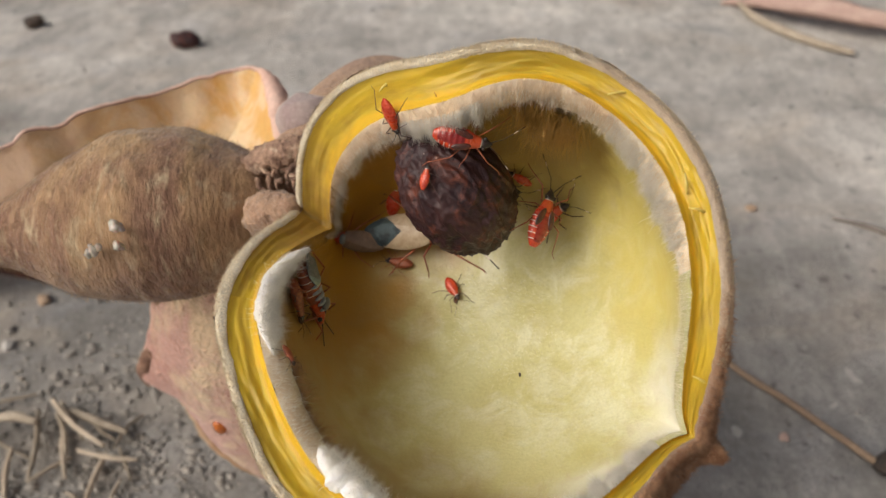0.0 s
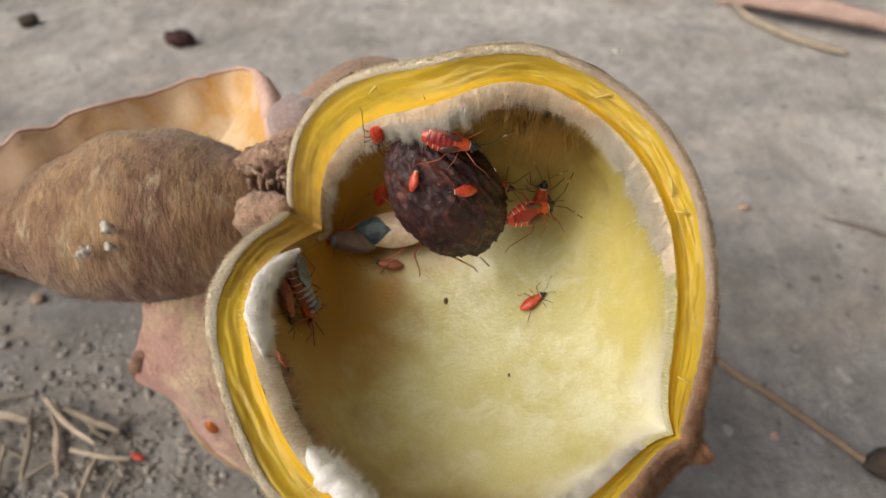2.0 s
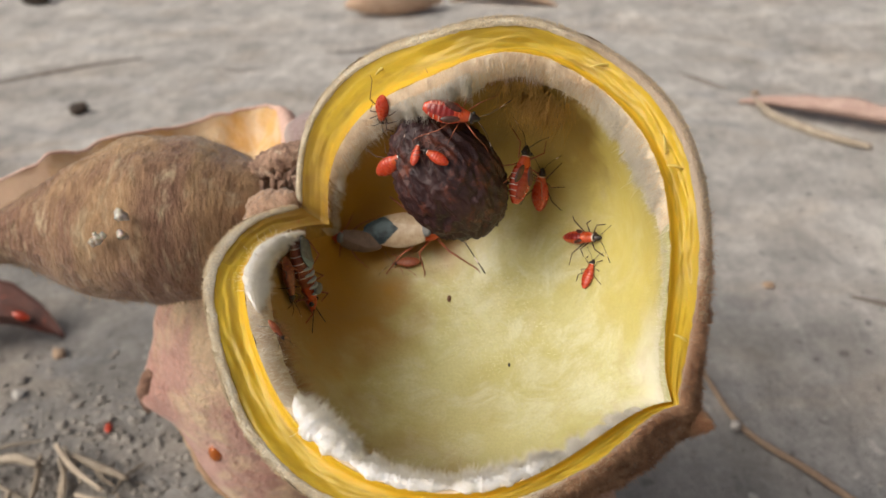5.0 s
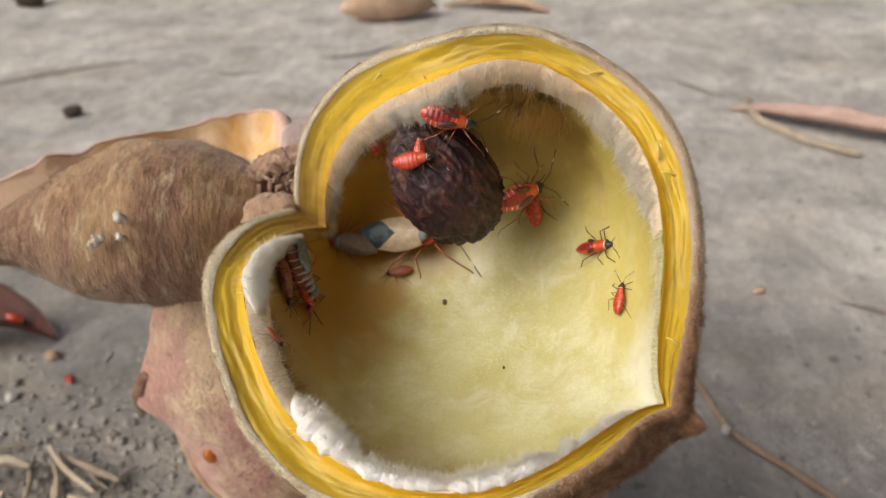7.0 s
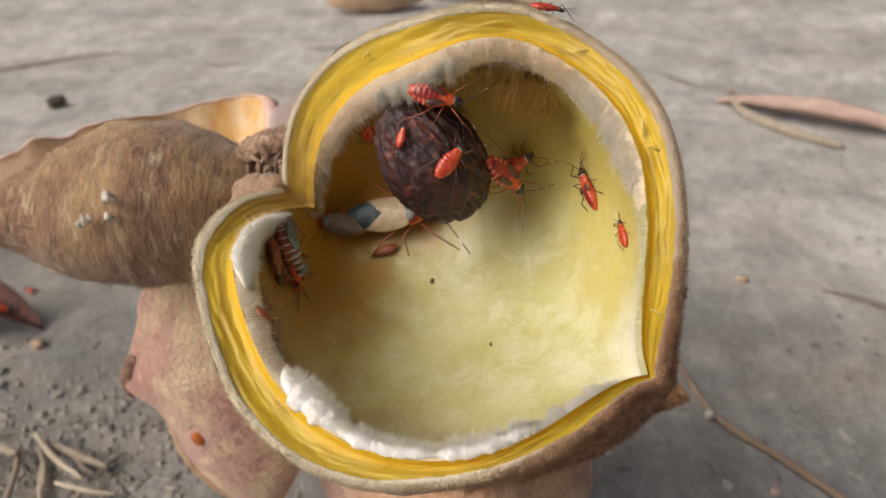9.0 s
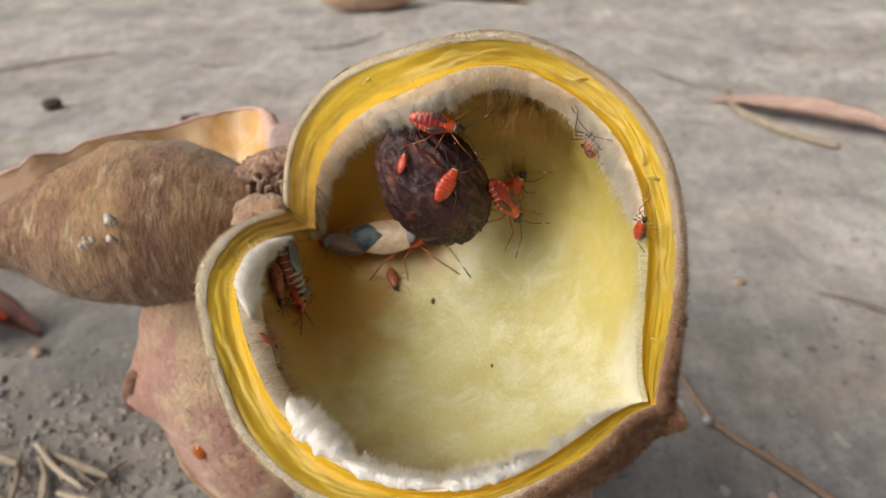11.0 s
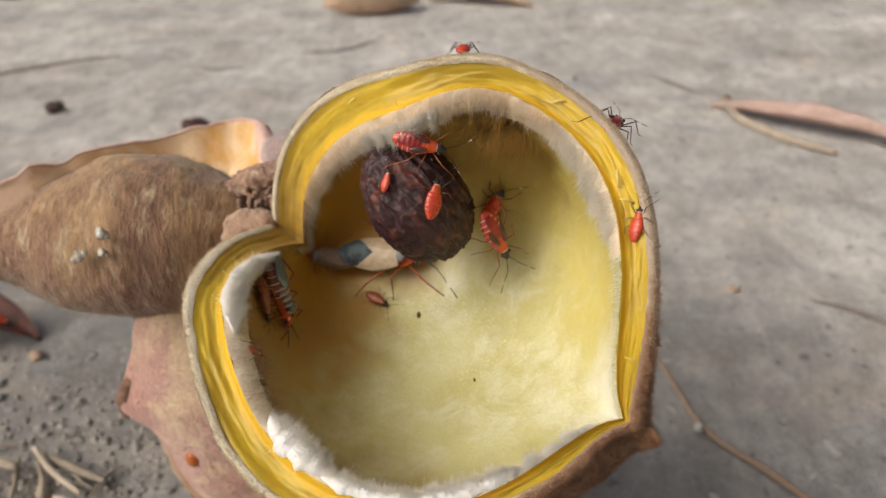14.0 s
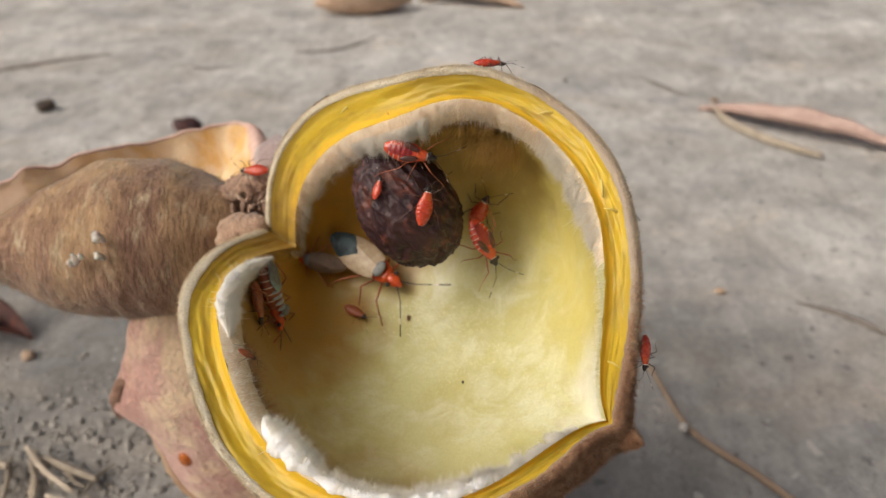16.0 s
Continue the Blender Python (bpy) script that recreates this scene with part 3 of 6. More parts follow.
def open_pod():
    # outer felt, from the back of the pod to the rounded pale edge
    def back(phi):
        def fn(a, ro, ri, lv):
            c, s = math.cos(phi), math.sin(phi)
            r = ro * (c ** 0.75 if c > 1e-6 else 0.0) * (1 + 0.07 * math.sin(2 * phi))
            r += 0.34 * math.exp(-(((math.degrees(a) + 36) / 24) ** 2)) * math.sin(min(phi * 3.0, math.pi - 0.01 if phi < 1.04 else math.pi))
            deep = floor_level(r * math.cos(a), r * math.sin(a)) - 0.4
            w = lv + (min(deep, lv - 0.3) - lv) * s
            x = r * math.cos(a), r * math.sin(a), w
            return r * (1 + 0.012 * fbm(x, 2.2, 3)), w + 0.03 * fbm(x, 2.0, 3, 5)
        return fn

    rings = [back(math.radians(p)) for p in (90, 86, 80, 72, 64, 56, 48, 40, 32, 25, 18, 12, 7, 3, 1, 0)]
    P = loft(rings)
    for k in range(AROUND):
        if 100 <= k <= 178:
            FLANK.append([Vector(P[i, k]) for i in range(7, 15)])
    shell = part_mesh("open_pod", grid_mesh(P, close_v=True), M_FELT, cluster, "split pod, brown felt outside")
    # pale felt edge, rounded
    def felt(p):
        def fn(a, ro, ri, lv):
            half = felt_width(math.degrees(a)) / 2
            rough = 0.014 * fbm((a * 14, p, 0), 2.0, 3)
            if p < 0:
                return ro + 0.022 * math.cos(p) - 0.004 + rough, lv - 0.05 + 0.2 * p
            return ro - half + (half + 0.018) * math.cos(p) + rough, lv - 0.05 + 0.085 * math.sin(p) + 0.012 * fbm((a * 16, p, 5), 2.0, 3)
        return fn

    edge = [felt(p) for p in np.linspace(-1.2, 2.9, 14)]
    P = loft(edge)
    P = np.concatenate([P, P[:, :1]], 1)
    uv = np.stack(np.meshgrid(np.linspace(-180, 180, AROUND + 1), np.linspace(0, 1, len(edge))), -1)
    part_mesh("felt_edge", grid_mesh(P, uv=uv), M_FELT_RIM, shell, "pale beige felted edge, brown by the beak")

    # yellow cut face, slightly hollow, with lengthwise wrinkles
    def band(s):
        def fn(a, ro, ri, lv):
            r = (ro - felt_width(math.degrees(a))) * (1 - s) + ri * s
            w = lv - 0.02 - 0.12 * s - 0.10 * math.sin(math.pi * s) + 0.05 * math.exp(-((s - 0.97) / 0.12) ** 2)
            soft = math.sin(math.pi * min(1, s * 1.1 + 0.05))
            fold = fbm((a * 3.0, s * 4.0 + 0.6 * fbm((a * 4, s, 9), 1.0, 2), 1), 1.0, 3)
            w += (0.075 * fold * (1.25 - s) + 0.03 * fbm((a * 9, s * 9, 4), 1.0, 2)) * soft
            return r, w
        return fn

    S = np.linspace(0, 1, 22)
    P = loft([band(s) for s in S])
    P = np.concatenate([P, P[:, :1]], 1)
    uv = np.stack(np.meshgrid(np.linspace(0, 20, AROUND + 1), S), -1)
    part_mesh("yellow_rim", grid_mesh(P, uv=uv), M_YELLOW, shell, "glossy yellow cut flesh with lengthwise wrinkles")

    # cream lip under the band
    lip_w = LIP_WIDTH
    lip = [lambda a, ro, ri, lv, s=s: (ri - lip_w(a) * math.sin(s * 2.1) + 0.02 * fbm((a * 12, s, 7), 1, 3), lv - lip_drop(s)) for s in np.linspace(0, 1, 10)]
    me = grid_mesh(loft(lip), close_v=True)
    me.polygons.foreach_set("material_index", [1 if 112 <= q % AROUND <= 198 else 2 if 326 <= q % AROUND <= 345 else 0 for q in range(len(me.polygons))])
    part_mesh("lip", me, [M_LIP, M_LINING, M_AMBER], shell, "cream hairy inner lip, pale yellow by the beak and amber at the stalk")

    # hollow inside
    def bowl(rho):
        def fn(a, ro, ri, lv):
            k = int(round((math.degrees(a) + 180) / 360 * AROUND)) % AROUND
            keep = max(0.0, (rho - 0.55) / 0.45) ** 2
            lv, ri = lv * keep + SOFT_LEVEL[k] * (1 - keep), ri * keep + SOFT_INNER[k] * (1 - keep)
            ra, wa = ri - lip_w(a) * math.sin(2.1) + 0.02 * fbm((a * 12, 1, 7), 1, 3) * keep, lv - lip_drop(1.0)
            r = ra * rho * (1 + 0.17 * math.sin(math.pi * min(1, (1 - rho) * 2.2)))
            u, v = r * math.cos(a), r * math.sin(a)
            w = wa + (floor_level(u, v) - wa) * (1 - rho ** 4) + 0.03 * fbm((u, v, 0), 1.4, 3, 9)
            return r, w
        return fn

    rhos = [1.0, 0.992, 0.98, 0.965, 0.945, 0.92, 0.89, 0.85, 0.8, 0.74, 0.67, 0.6, 0.52, 0.44, 0.36, 0.28, 0.2, 0.12, 0.05, 0.002]
    P = loft([bowl(r) for r in rhos])
    P = np.concatenate([P, P[:, :1]], 1)
    uv = np.stack(np.meshgrid(np.linspace(0.5, 1.5, AROUND + 1), rhos), -1)
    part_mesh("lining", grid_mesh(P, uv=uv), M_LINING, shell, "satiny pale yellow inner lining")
    return shell


pod_shell = open_pod()


def rim_point(a, off, drop):
    """A point of the inner lip at a degrees, off inwards and drop behind the edge, and its inward way."""
    r = rim_inner(a) - off
    t = math.radians(a)
    inward = -(POD_U * math.cos(t) + POD_V * math.sin(t))
    return pod_place(r * math.cos(t), r * math.sin(t), rim_level(a) - drop), inward


def fringe(name, spans, mat, label, count, length, width, spread=0.35, depth=(0.0, 0.8), dip=0.5):
    base, way, ln = [], [], []
    total = sum(b - a for a, b in spans)
    for a, b in spans:
        for _ in range(int(count * (b - a) / total)):
            f = rng.random()
            ang = a + (b - a) * f
            edge = min(1.0, 6 * f, 6 * (1 - f)) ** 0.5
            k = depth[0] + (depth[1] - depth[0]) * rng.random()
            p, inward = rim_point(ang, LIP_WIDTH(math.radians(ang)) * math.sin(k * 2.1) - 0.01, lip_drop(k) - 0.02)
            lock = Vector((fbm((ang * 0.8, k, 1), 1.0, 2), fbm((ang * 0.8, k, 4), 1.0, 2), fbm((ang * 0.8, k, 7), 1.0, 2)))
            d = inward + POD_N * (0.15 - dip * rng.random()) + Vector(rng.normal(size=3) * spread * 0.5) + lock * 0.45
            base.append(p)
            way.append(d.normalized())
            ln.append(length * (0.55 + 0.6 * rng.random()) * (0.4 + 0.6 * edge) * (0.8 + 0.7 * fbm((ang * 0.3, length, 0), 1.0, 3)))
    base, way, ln = np.array([tuple(p) for p in base]), np.array([tuple(p) for p in way]), np.array(ln)
    droop = np.tile(np.array(tuple(Vector((0, 0, -0.4)) - POD_N * 0.4)), (len(base), 1)) + rng.normal(size=(len(base), 3)) * 0.25
    me = hair_mesh(base, way, ln, width * (0.6 + 0.8 * rng.random(len(base))), droop)
    return part_mesh(name, me, mat, pod_shell, label, kind="stuff")


def wool(a0, a1, thick, label, hairs, long=0.13):
    """Matted wool along the lip: a small ragged cushion hidden in a deep nap of soft hairs, in locks."""
    def surface(ang, t):
        f = (ang - a0) / (a1 - a0)
        plump = thick * max(0.03, min(1.0, 4.0 * f, 4.0 * (1 - f))) ** 0.7 * (1 + 0.4 * fbm((ang * 0.2, 0, 5), 1, 3))
        c, inward = rim_point(ang, thick + 0.01, 0.12 + 0.5 * max(0.0, thick - plump))
        r = plump * (1 + 0.16 * fbm((ang * 0.3, math.cos(t) * 1.4, math.sin(t) * 1.4), 1.2, 3, 2))
        return c + inward * (r * 1.25 * math.cos(t)) + POD_N * (r * math.sin(t)), inward * math.cos(t) + POD_N * math.sin(t), inward

    n, m = int((a1 - a0) * 4), 18
    P = np.array([[tuple(surface(a0 + (a1 - a0) * i / (n - 1), 2 * math.pi * k / m)[0]) for k in range(m)] for i in range(n)])
    pad = part_mesh("wool", grid_mesh(P, close_v=True), M_WOOL, pod_shell, label)
    base, way, ln = [], [], []
    for _ in range(int(hairs * (a1 - a0))):
        f = rng.uniform(0.0, 1.0)
        ang = a0 + (a1 - a0) * f
        t = rng.normal() * 0.75 + 0.55
        p, out, inward = surface(ang, t)
        lock = Vector((fbm((ang * 0.9, t, 1), 1.0, 2), fbm((ang * 0.9, t, 4), 1.0, 2), fbm((ang * 0.9, t, 7), 1.0, 2)))
        base.append(p - out * 0.02)
        way.append((out * 0.65 + inward * 0.45 + POD_N * 0.35 + lock * 0.6 + Vector(rng.normal(size=3) * 0.28)).normalized())
        ln.append(long * (0.45 + 0.75 * rng.random()) * (1 + 0.5 * fbm((ang * 0.5, t * 0.6, 11), 1, 2)) * min(1.0, 0.45 + 4 * f, 0.45 + 4 * (1 - f)))
    base, way, ln = np.array([tuple(p) for p in base]), np.array([tuple(p) for p in way]), np.array(ln)
    k = len(base)
    me = hair_mesh(base, way, ln, 0.0020 * (0.6 + 0.8 * rng.random(k)), rng.normal(size=(k, 3)) * 0.35)
    part_mesh("wool_nap", me, M_FLEECE, pod_shell, "deep nap of soft white hair", kind="stuff")


wool(163, 195, 0.10, "thick white wool tuft", 230, 0.2)
wool(-137, -111, 0.13, "thick white wool along the lower lip", 90, 0.17)
wool(-116, -84, 0.075, "white wool along the lower lip", 54, 0.16)
wool(-90, -58, 0.075, "white wool along the lower lip", 54, 0.16)
fringe("hair_fringe", ((-68, -31),), M_FLEECE, "thin white wool towards the beak", 5200, 0.17, 0.003, 0.5, depth=(0.0, 1.0), dip=0.0)
fringe("hair_fringe", ((98, 124),), M_FLEECE, "dense white hairs hanging from the lip", 2400, 0.26, 0.0026, 0.35, depth=(0.3, 0.8), dip=-0.25)
fringe("hair_fringe", ((60, 154),), M_HAIR_TAN, "tan hairs on the lip", 4000, 0.13, 0.0024, 0.45, depth=(0.0, 0.9), dip=-0.15)
fringe("hair_fringe", ((90, 154),), M_HAIR, "pale wisps on the lip", 1600, 0.24, 0.0024, 0.6, depth=(0.3, 0.95), dip=-0.1)
fringe("hair_fringe", ((46, 94),), M_HAIR, "short pale wisps on the lip", 1100, 0.17, 0.0024, 0.55, depth=(0.3, 0.95), dip=-0.1)
fringe("hair_fringe", ((142, 158),), M_FLEECE, "white hairs towards the seam", 900, 0.17, 0.0024, 0.5, depth=(0.5, 1.0), dip=-0.25)
fringe("hair_fringe", ((26, 66),), M_HAIR, "white hairs lying on the lip", 2600, 0.22, 0.0022, 0.5, depth=(0.0, 1.0), dip=0.4)
fringe("hair_wisp", ((24, 64),), M_FLEECE, "white wisps on the lip", 380, 0.26, 0.004, 0.6, depth=(0.2, 1.0), dip=0.2)
fringe("hair_fringe", ((-30, 30),), M_HAIR, "short pale hairs on the lip", 700, 0.13, 0.0019, 0.5, depth=(0.0, 1.0), dip=0.7)
fringe("hair_fringe", ((-168, -134),), M_HAIR, "short pale hairs on the lip", 900, 0.11, 0.0022, 0.5, depth=(0.0, 1.0), dip=0.1)
fringe("hair_fringe", ((-136, -26),), M_HAIR, "soft pale hairs below the wool", 1200, 0.22, 0.0018, 0.6, depth=(0.8, 1.0), dip=0.9)
fringe("hair_tuft", ((80, 95),), M_HAIR_GOLD, "golden tan tuft in the shade of the lip", 420, 0.36, 0.005, 0.7, depth=(0.8, 1.0), dip=0.7)
fringe("brown_nap", ((-168, -100),), M_HAIR_BROWN, "brown wisps on the lining", 1100, 0.30, 0.0022, 1.0, depth=(0.9, 1.0), dip=1.3)


def wall_tuft():
    """A golden tuft on the wall of the hollow, behind the seed's shoulder."""
    base, way = [], []
    for _ in range(900):
        a, w = math.radians(rng.normal(80, 4)), rng.normal(-1.15, 0.16)
        inward = -(POD_U * math.cos(a) + POD_V * math.sin(a))
        base.append(pod_place(2.92 * math.cos(a), 2.92 * math.sin(a), w))
        way.append((inward + POD_N * 0.25 + Vector(rng.normal(size=3) * 0.38)).normalized())
    base, way = np.array([tuple(p) for p in base]), np.array([tuple(p) for p in way])
    n = len(base)
    me = hair_mesh(base, way, 0.55 * (0.5 + 0.6 * rng.random(n)), np.full(n, 0.003), np.tile(np.array((0, 0, -0.5)), (n, 1)) + rng.normal(size=(n, 3)) * 0.3)
    part_mesh("hair_tuft", me, M_HAIR_GOLD, pod_shell, "golden brown tuft on the wall", kind="stuff")


wall_tuft()


def lining_floss():
    """Fine silky floss that lies on the floor of the hollow."""
    base, way = [], []
    for _ in range(5200):
        a, q = rng.uniform(0, 2 * math.pi), 2.3 * math.sqrt(rng.random())
        u, v = q * math.cos(a), q * math.sin(a) - 0.1
        slope = (POD_U * (u * 0.5 + 0.6 * fbm((u, v, 2), 0.9, 2)) + POD_V * (v * 0.5 + 0.6 * fbm((u, v, 8), 0.9, 2)))
        base.append(pod_place(u, v, floor_level(u, v) + 0.02 + 0.03 * fbm((u, v, 0), 1.4, 3, 9)))
        way.append((slope.normalized() + POD_N * 0.3 + Vector(rng.normal(size=3) * 0.5)).normalized())
    base, way = np.array([tuple(p) for p in base]), np.array([tuple(p) for p in way])
    n = len(base)
    me = hair_mesh(base, way, 0.10 * (0.4 + rng.random(n)), np.full(n, 0.0022), -np.tile(np.array(tuple(POD_N)), (n, 1)) * 0.5 + rng.normal(size=(n, 3)) * 0.3)
    part_mesh("floss", me, M_FLOSS, pod_shell, "fine silky floss on the lining", kind="stuff")


lining_floss()


def felt_fuzz():
    n = 20000
    ang = rng.uniform(-6, 314, n)
    base, way = [], []
    for a in ang:
        t = math.radians(a)
        p = rng.uniform(-1.6, 1.8)
        half = felt_width(a) / 2
        r = rim_outer(a) - half + (half + 0.012) * math.cos(p)
        out = POD_U * math.cos(t) + POD_V * math.sin(t)
        base.append(pod_place(r * math.cos(t), r * math.sin(t), rim_level(a) - 0.05 + 0.08 * math.sin(p)))
        way.append((out * math.cos(p) + POD_N * math.sin(p) + Vector(rng.normal(size=3) * 0.35)).normalized())
    base, way = np.array([tuple(p) for p in base]), np.array([tuple(p) for p in way])
    me = hair_mesh(base, way, 0.045 * (0.35 + rng.random(n)), np.full(n, 0.0036), rng.normal(size=(n, 3)) * 0.4)
    part_mesh("felt_fuzz", me, M_FUZZ, pod_shell, "short pale fuzz", kind="stuff")


felt_fuzz()


def beak():
    """The brown corner runs out into a crooked point; coarse hair covers it and the flank beside it."""
    tip = spline([pod_place(2.72, -1.27, -1.74), pod_place(2.79, -1.29, -1.55), pod_place(2.88, -1.33, -1.38), pod_place(3.02, -1.39, -1.24)], 24)
    thick = [0.25 * (1 - k / 23) ** 1.05 + 0.008 for k in range(24)]
    part_mesh("beak", tube_mesh(tip, thick, 18, 0.35, 4), M_BEAK, pod_shell, "brown hairy beak")
    centre = pod_place(0, 0, -1.6)
    base, way = [], []
    for k in range(26000):
        if k < 9000:
            a, out = -36 + 22 * rng.normal(), rng.random()
            t = math.radians(a)
            r = rim_outer(a) + 0.015 - (felt_width(a) * rng.random() if out < 0.3 else 0.0)
            p = pod_place(r * math.cos(t), r * math.sin(t), rim_level(a) + 0.03 - 0.3 * max(0.0, out - 0.15))
            d = (POD_U * math.cos(t) + POD_V * math.sin(t) + POD_N * (0.6 - 0.5 * out)).normalized()
        elif k < 21000:
            x = min(max(rng.normal(0.55, 0.3), 0.01), 0.985) * (len(FLANK) - 1)
            y = rng.random() ** 0.8 * 6.99
            i, j = int(x), int(y)
            row = FLANK[i][j].lerp(FLANK[i][j + 1], y - j)
            p = row.lerp(FLANK[min(i + 1, len(FLANK) - 1)][j], (x - i) * 0.9)
            d = (p - centre).normalized()
        else:
            j = int(rng.integers(1, 23))
            f = rng.uniform(-math.pi, math.pi)
            axis = (tip[j + 1 if j < 23 else j] - tip[j - 1]).normalized()
            side = axis.orthogonal().normalized()
            d = (side * math.cos(f) + axis.cross(side) * math.sin(f) + axis * 0.4).normalized()
            p = tip[j] + d * thick[j] * 0.9
        base.append(p - d * 0.01)
        way.append((d + Vector(rng.normal(size=3) * 0.5)).normalized())
    base, way = np.array([tuple(p) for p in base]), np.array([tuple(p) for p in way])
    n = len(base)
    part_mesh("brown_fuzz", hair_mesh(base, way, 0.09 * (0.35 + rng.random(n)), np.full(n, 0.004), rng.normal(size=(n, 3)) * 0.5), M_HAIR_BROWN, pod_shell, "coarse brown hair", kind="stuff")


beak()


def fibres():
    """Thin strips torn from the cut flesh."""
    for a, s, turn, size in ((66, 0.25, 35, 0.32), (40, 0.5, -30, 0.25), (33, 0.45, 50, 0.2), (121, 0.3, 20, 0.22), (-10, 0.35, 80, 0.2)):
        t = math.radians(a)
        r = (rim_outer(a) - felt_width(a)) * (1 - s) + rim_inner(a) * s
        p = pod_place(r * math.cos(t), r * math.sin(t), rim_level(a) - 0.10)
        along = (POD_V * math.cos(t + math.radians(turn)) - POD_U * math.sin(t + math.radians(turn)))
        pts = spline([p - along * size * 0.5 - POD_N * 0.02, p + POD_N * 0.05, p + along * size * 0.5 + POD_N * 0.03], 9)
        part_mesh("torn_strip", tube_mesh(pts, [0.012, 0.018, 0.02, 0.02, 0.018, 0.017, 0.014, 0.011, 0.006], 6, 0.3, a), M_STRIP, pod_shell, "pale yellow torn strip")


fibres()


def spindle(name, line, radii, mat, parent, label, flat=1.0, seed=0.0, sides=110, steps=120, ridge=None, lumps=0.05, ref=Vector((0, 0, 1)), wrinkle=0.012, spur=None, seam=None, fuzz=0):
    """A plump pod along a line; flat squeezes it across ref; ridge: (angle, height, width) of a seam."""
    pts = spline(line, steps)
    rr = [v.x for v in spline([(r, 0, 0) for r in radii], steps)]
    P = np.zeros((steps, sides, 3))
    for k, p in enumerate(pts):
        d = (pts[min(k + 1, steps - 1)] - pts[max(k - 1, 0)]).normalized()
        a = d.cross(ref).normalized()
        b = a.cross(d)
        for s in range(sides):
            f = 2 * math.pi * s / sides
            r = rr[k] * (1 + lumps * fbm(p + (a * math.cos(f) + b * math.sin(f)) * rr[k], 0.7, 3, seed))
            r += wrinkle * fbm((p.x * 0.8 + s * 0.02, f * 5 + p.y * 0.5, p.z * 0.8), 2.6, 4, seed + 3) + wrinkle * fbm(p + (a * math.cos(f) + b * math.sin(f)) * rr[k], 5.0, 3, seed)
            if ridge:
                df = abs((math.degrees(f) - ridge[0] + 180) % 360 - 180)
                r *= 1 + ridge[1] * math.exp(-((df / ridge[2]) ** 2))
            P[k, s] = p + a * (math.cos(f) * r * flat) + b * (math.sin(f) * r)
    if spur:
        root, tip, width = np.array(spur[0]), np.array(spur[1]), spur[2]
        g = np.exp(-((np.linalg.norm(P - root, axis=2) / width) ** 2))[..., None]
        P = P + (tip - root) * g
    verts = list(P.reshape(-1, 3)) + [P[0].mean(0), P[-1].mean(0)]
    faces = []
    for k in range(steps - 1):
        for s in range(sides):
            s2 = (s + 1) % sides
            faces.append((k * sides + s, k * sides + s2, (k + 1) * sides + s2, (k + 1) * sides + s))
    for s in range(sides):
        s2 = (s + 1) % sides
        faces.append((steps * sides, s2, s))
        faces.append((steps * sides + 1, (steps - 1) * sides + s, (steps - 1) * sides + s2))
    pod = part_mesh(name, pydata(verts, faces), mat, parent, label)
    if fuzz:
        i, j = rng.integers(4, steps - 4, fuzz), rng.integers(0, sides, fuzz)
        base = P[i, j] + rng.normal(size=(fuzz, 3)) * 0.03
        way = P[i, j] - np.array([tuple(pts[k]) for k in i])
        way = way / np.linalg.norm(way, axis=1, keepdims=True) + np.array([0.5, 0.0, -0.5]) + rng.normal(size=(fuzz, 3)) * 0.35
        way /= np.linalg.norm(way, axis=1, keepdims=True)
        hairs = hair_mesh(base - way * 0.02, way, 0.085 * (0.4 + rng.random(fuzz)), np.full(fuzz, 0.0035), rng.normal(size=(fuzz, 3)) * 0.4)
        part_mesh("felt_fuzz", hairs, M_FELTHAIR, pod, "short brown fuzz", kind="stuff")
    if seam:
        turn, first, last, thick, seam_mat, seam_label = seam
        line = [Vector(P[k, int(sides * (turn % 360) / 360)]) for k in range(int(first * steps), int(last * steps), 2)]
        part_mesh("seam", tube_mesh(line, [thick * math.sin(math.pi * (0.08 + 0.84 * j / (len(line) - 1))) for j in range(len(line))], 9, 0.35, seed), seam_mat, pod, seam_label)
    return pod


# closed pod beside the open one
closed = spindle("closed_pod", [(0.1, 16.0, 10.98), (-0.6, 15.8, 11.04), (-1.55, 15.6, 11.03), (-2.56, 15.4, 11.08), (-3.25, 15.2, 11.06), (-4.03, 15.0, 11.04), (-4.94, 14.7, 11.06), (-5.8, 14.4, 10.96), (-7.2, 13.9, 10.95)],
                 [0.31, 0.99, 1.50, 1.64, 1.45, 1.14, 0.58, 0.30, 0.1], M_FELT, cluster, "closed brown felted pod", wrinkle=0.024, lumps=0.05, seed=2.0, ridge=(115, 0.035, 14), fuzz=16000)
# lower pods that carry the cluster on the ground
lower = spindle("lower_pod", [(0.0, 16.2, 10.4), (-0.9, 16.3, 9.2), (-1.5, 16.4, 7.9), (-1.7, 16.4, 6.4), (-1.65, 16.35, 5.1), (-1.6, 16.3, 3.8), (-1.45, 16.2, 2.7), (-1.4, 16.2, 2.2)],
                [0.35, 0.85, 1.16, 1.22, 1.0, 0.82, 0.42, 0.05], M_PINK, cluster, "pinkish brown dry pod with a dark beak", flat=1.65, seed=6.0, ref=Vector((0, 1, 0)), ridge=(196, 0.07, 6),
                spur=((-3.65, 16.45, 6.5), (-4.3, 16.5, 5.9), 0.7), seam=(196, 0.5, 0.97, 0.13, M_TANRIM, "pale tan seam along its edge"))
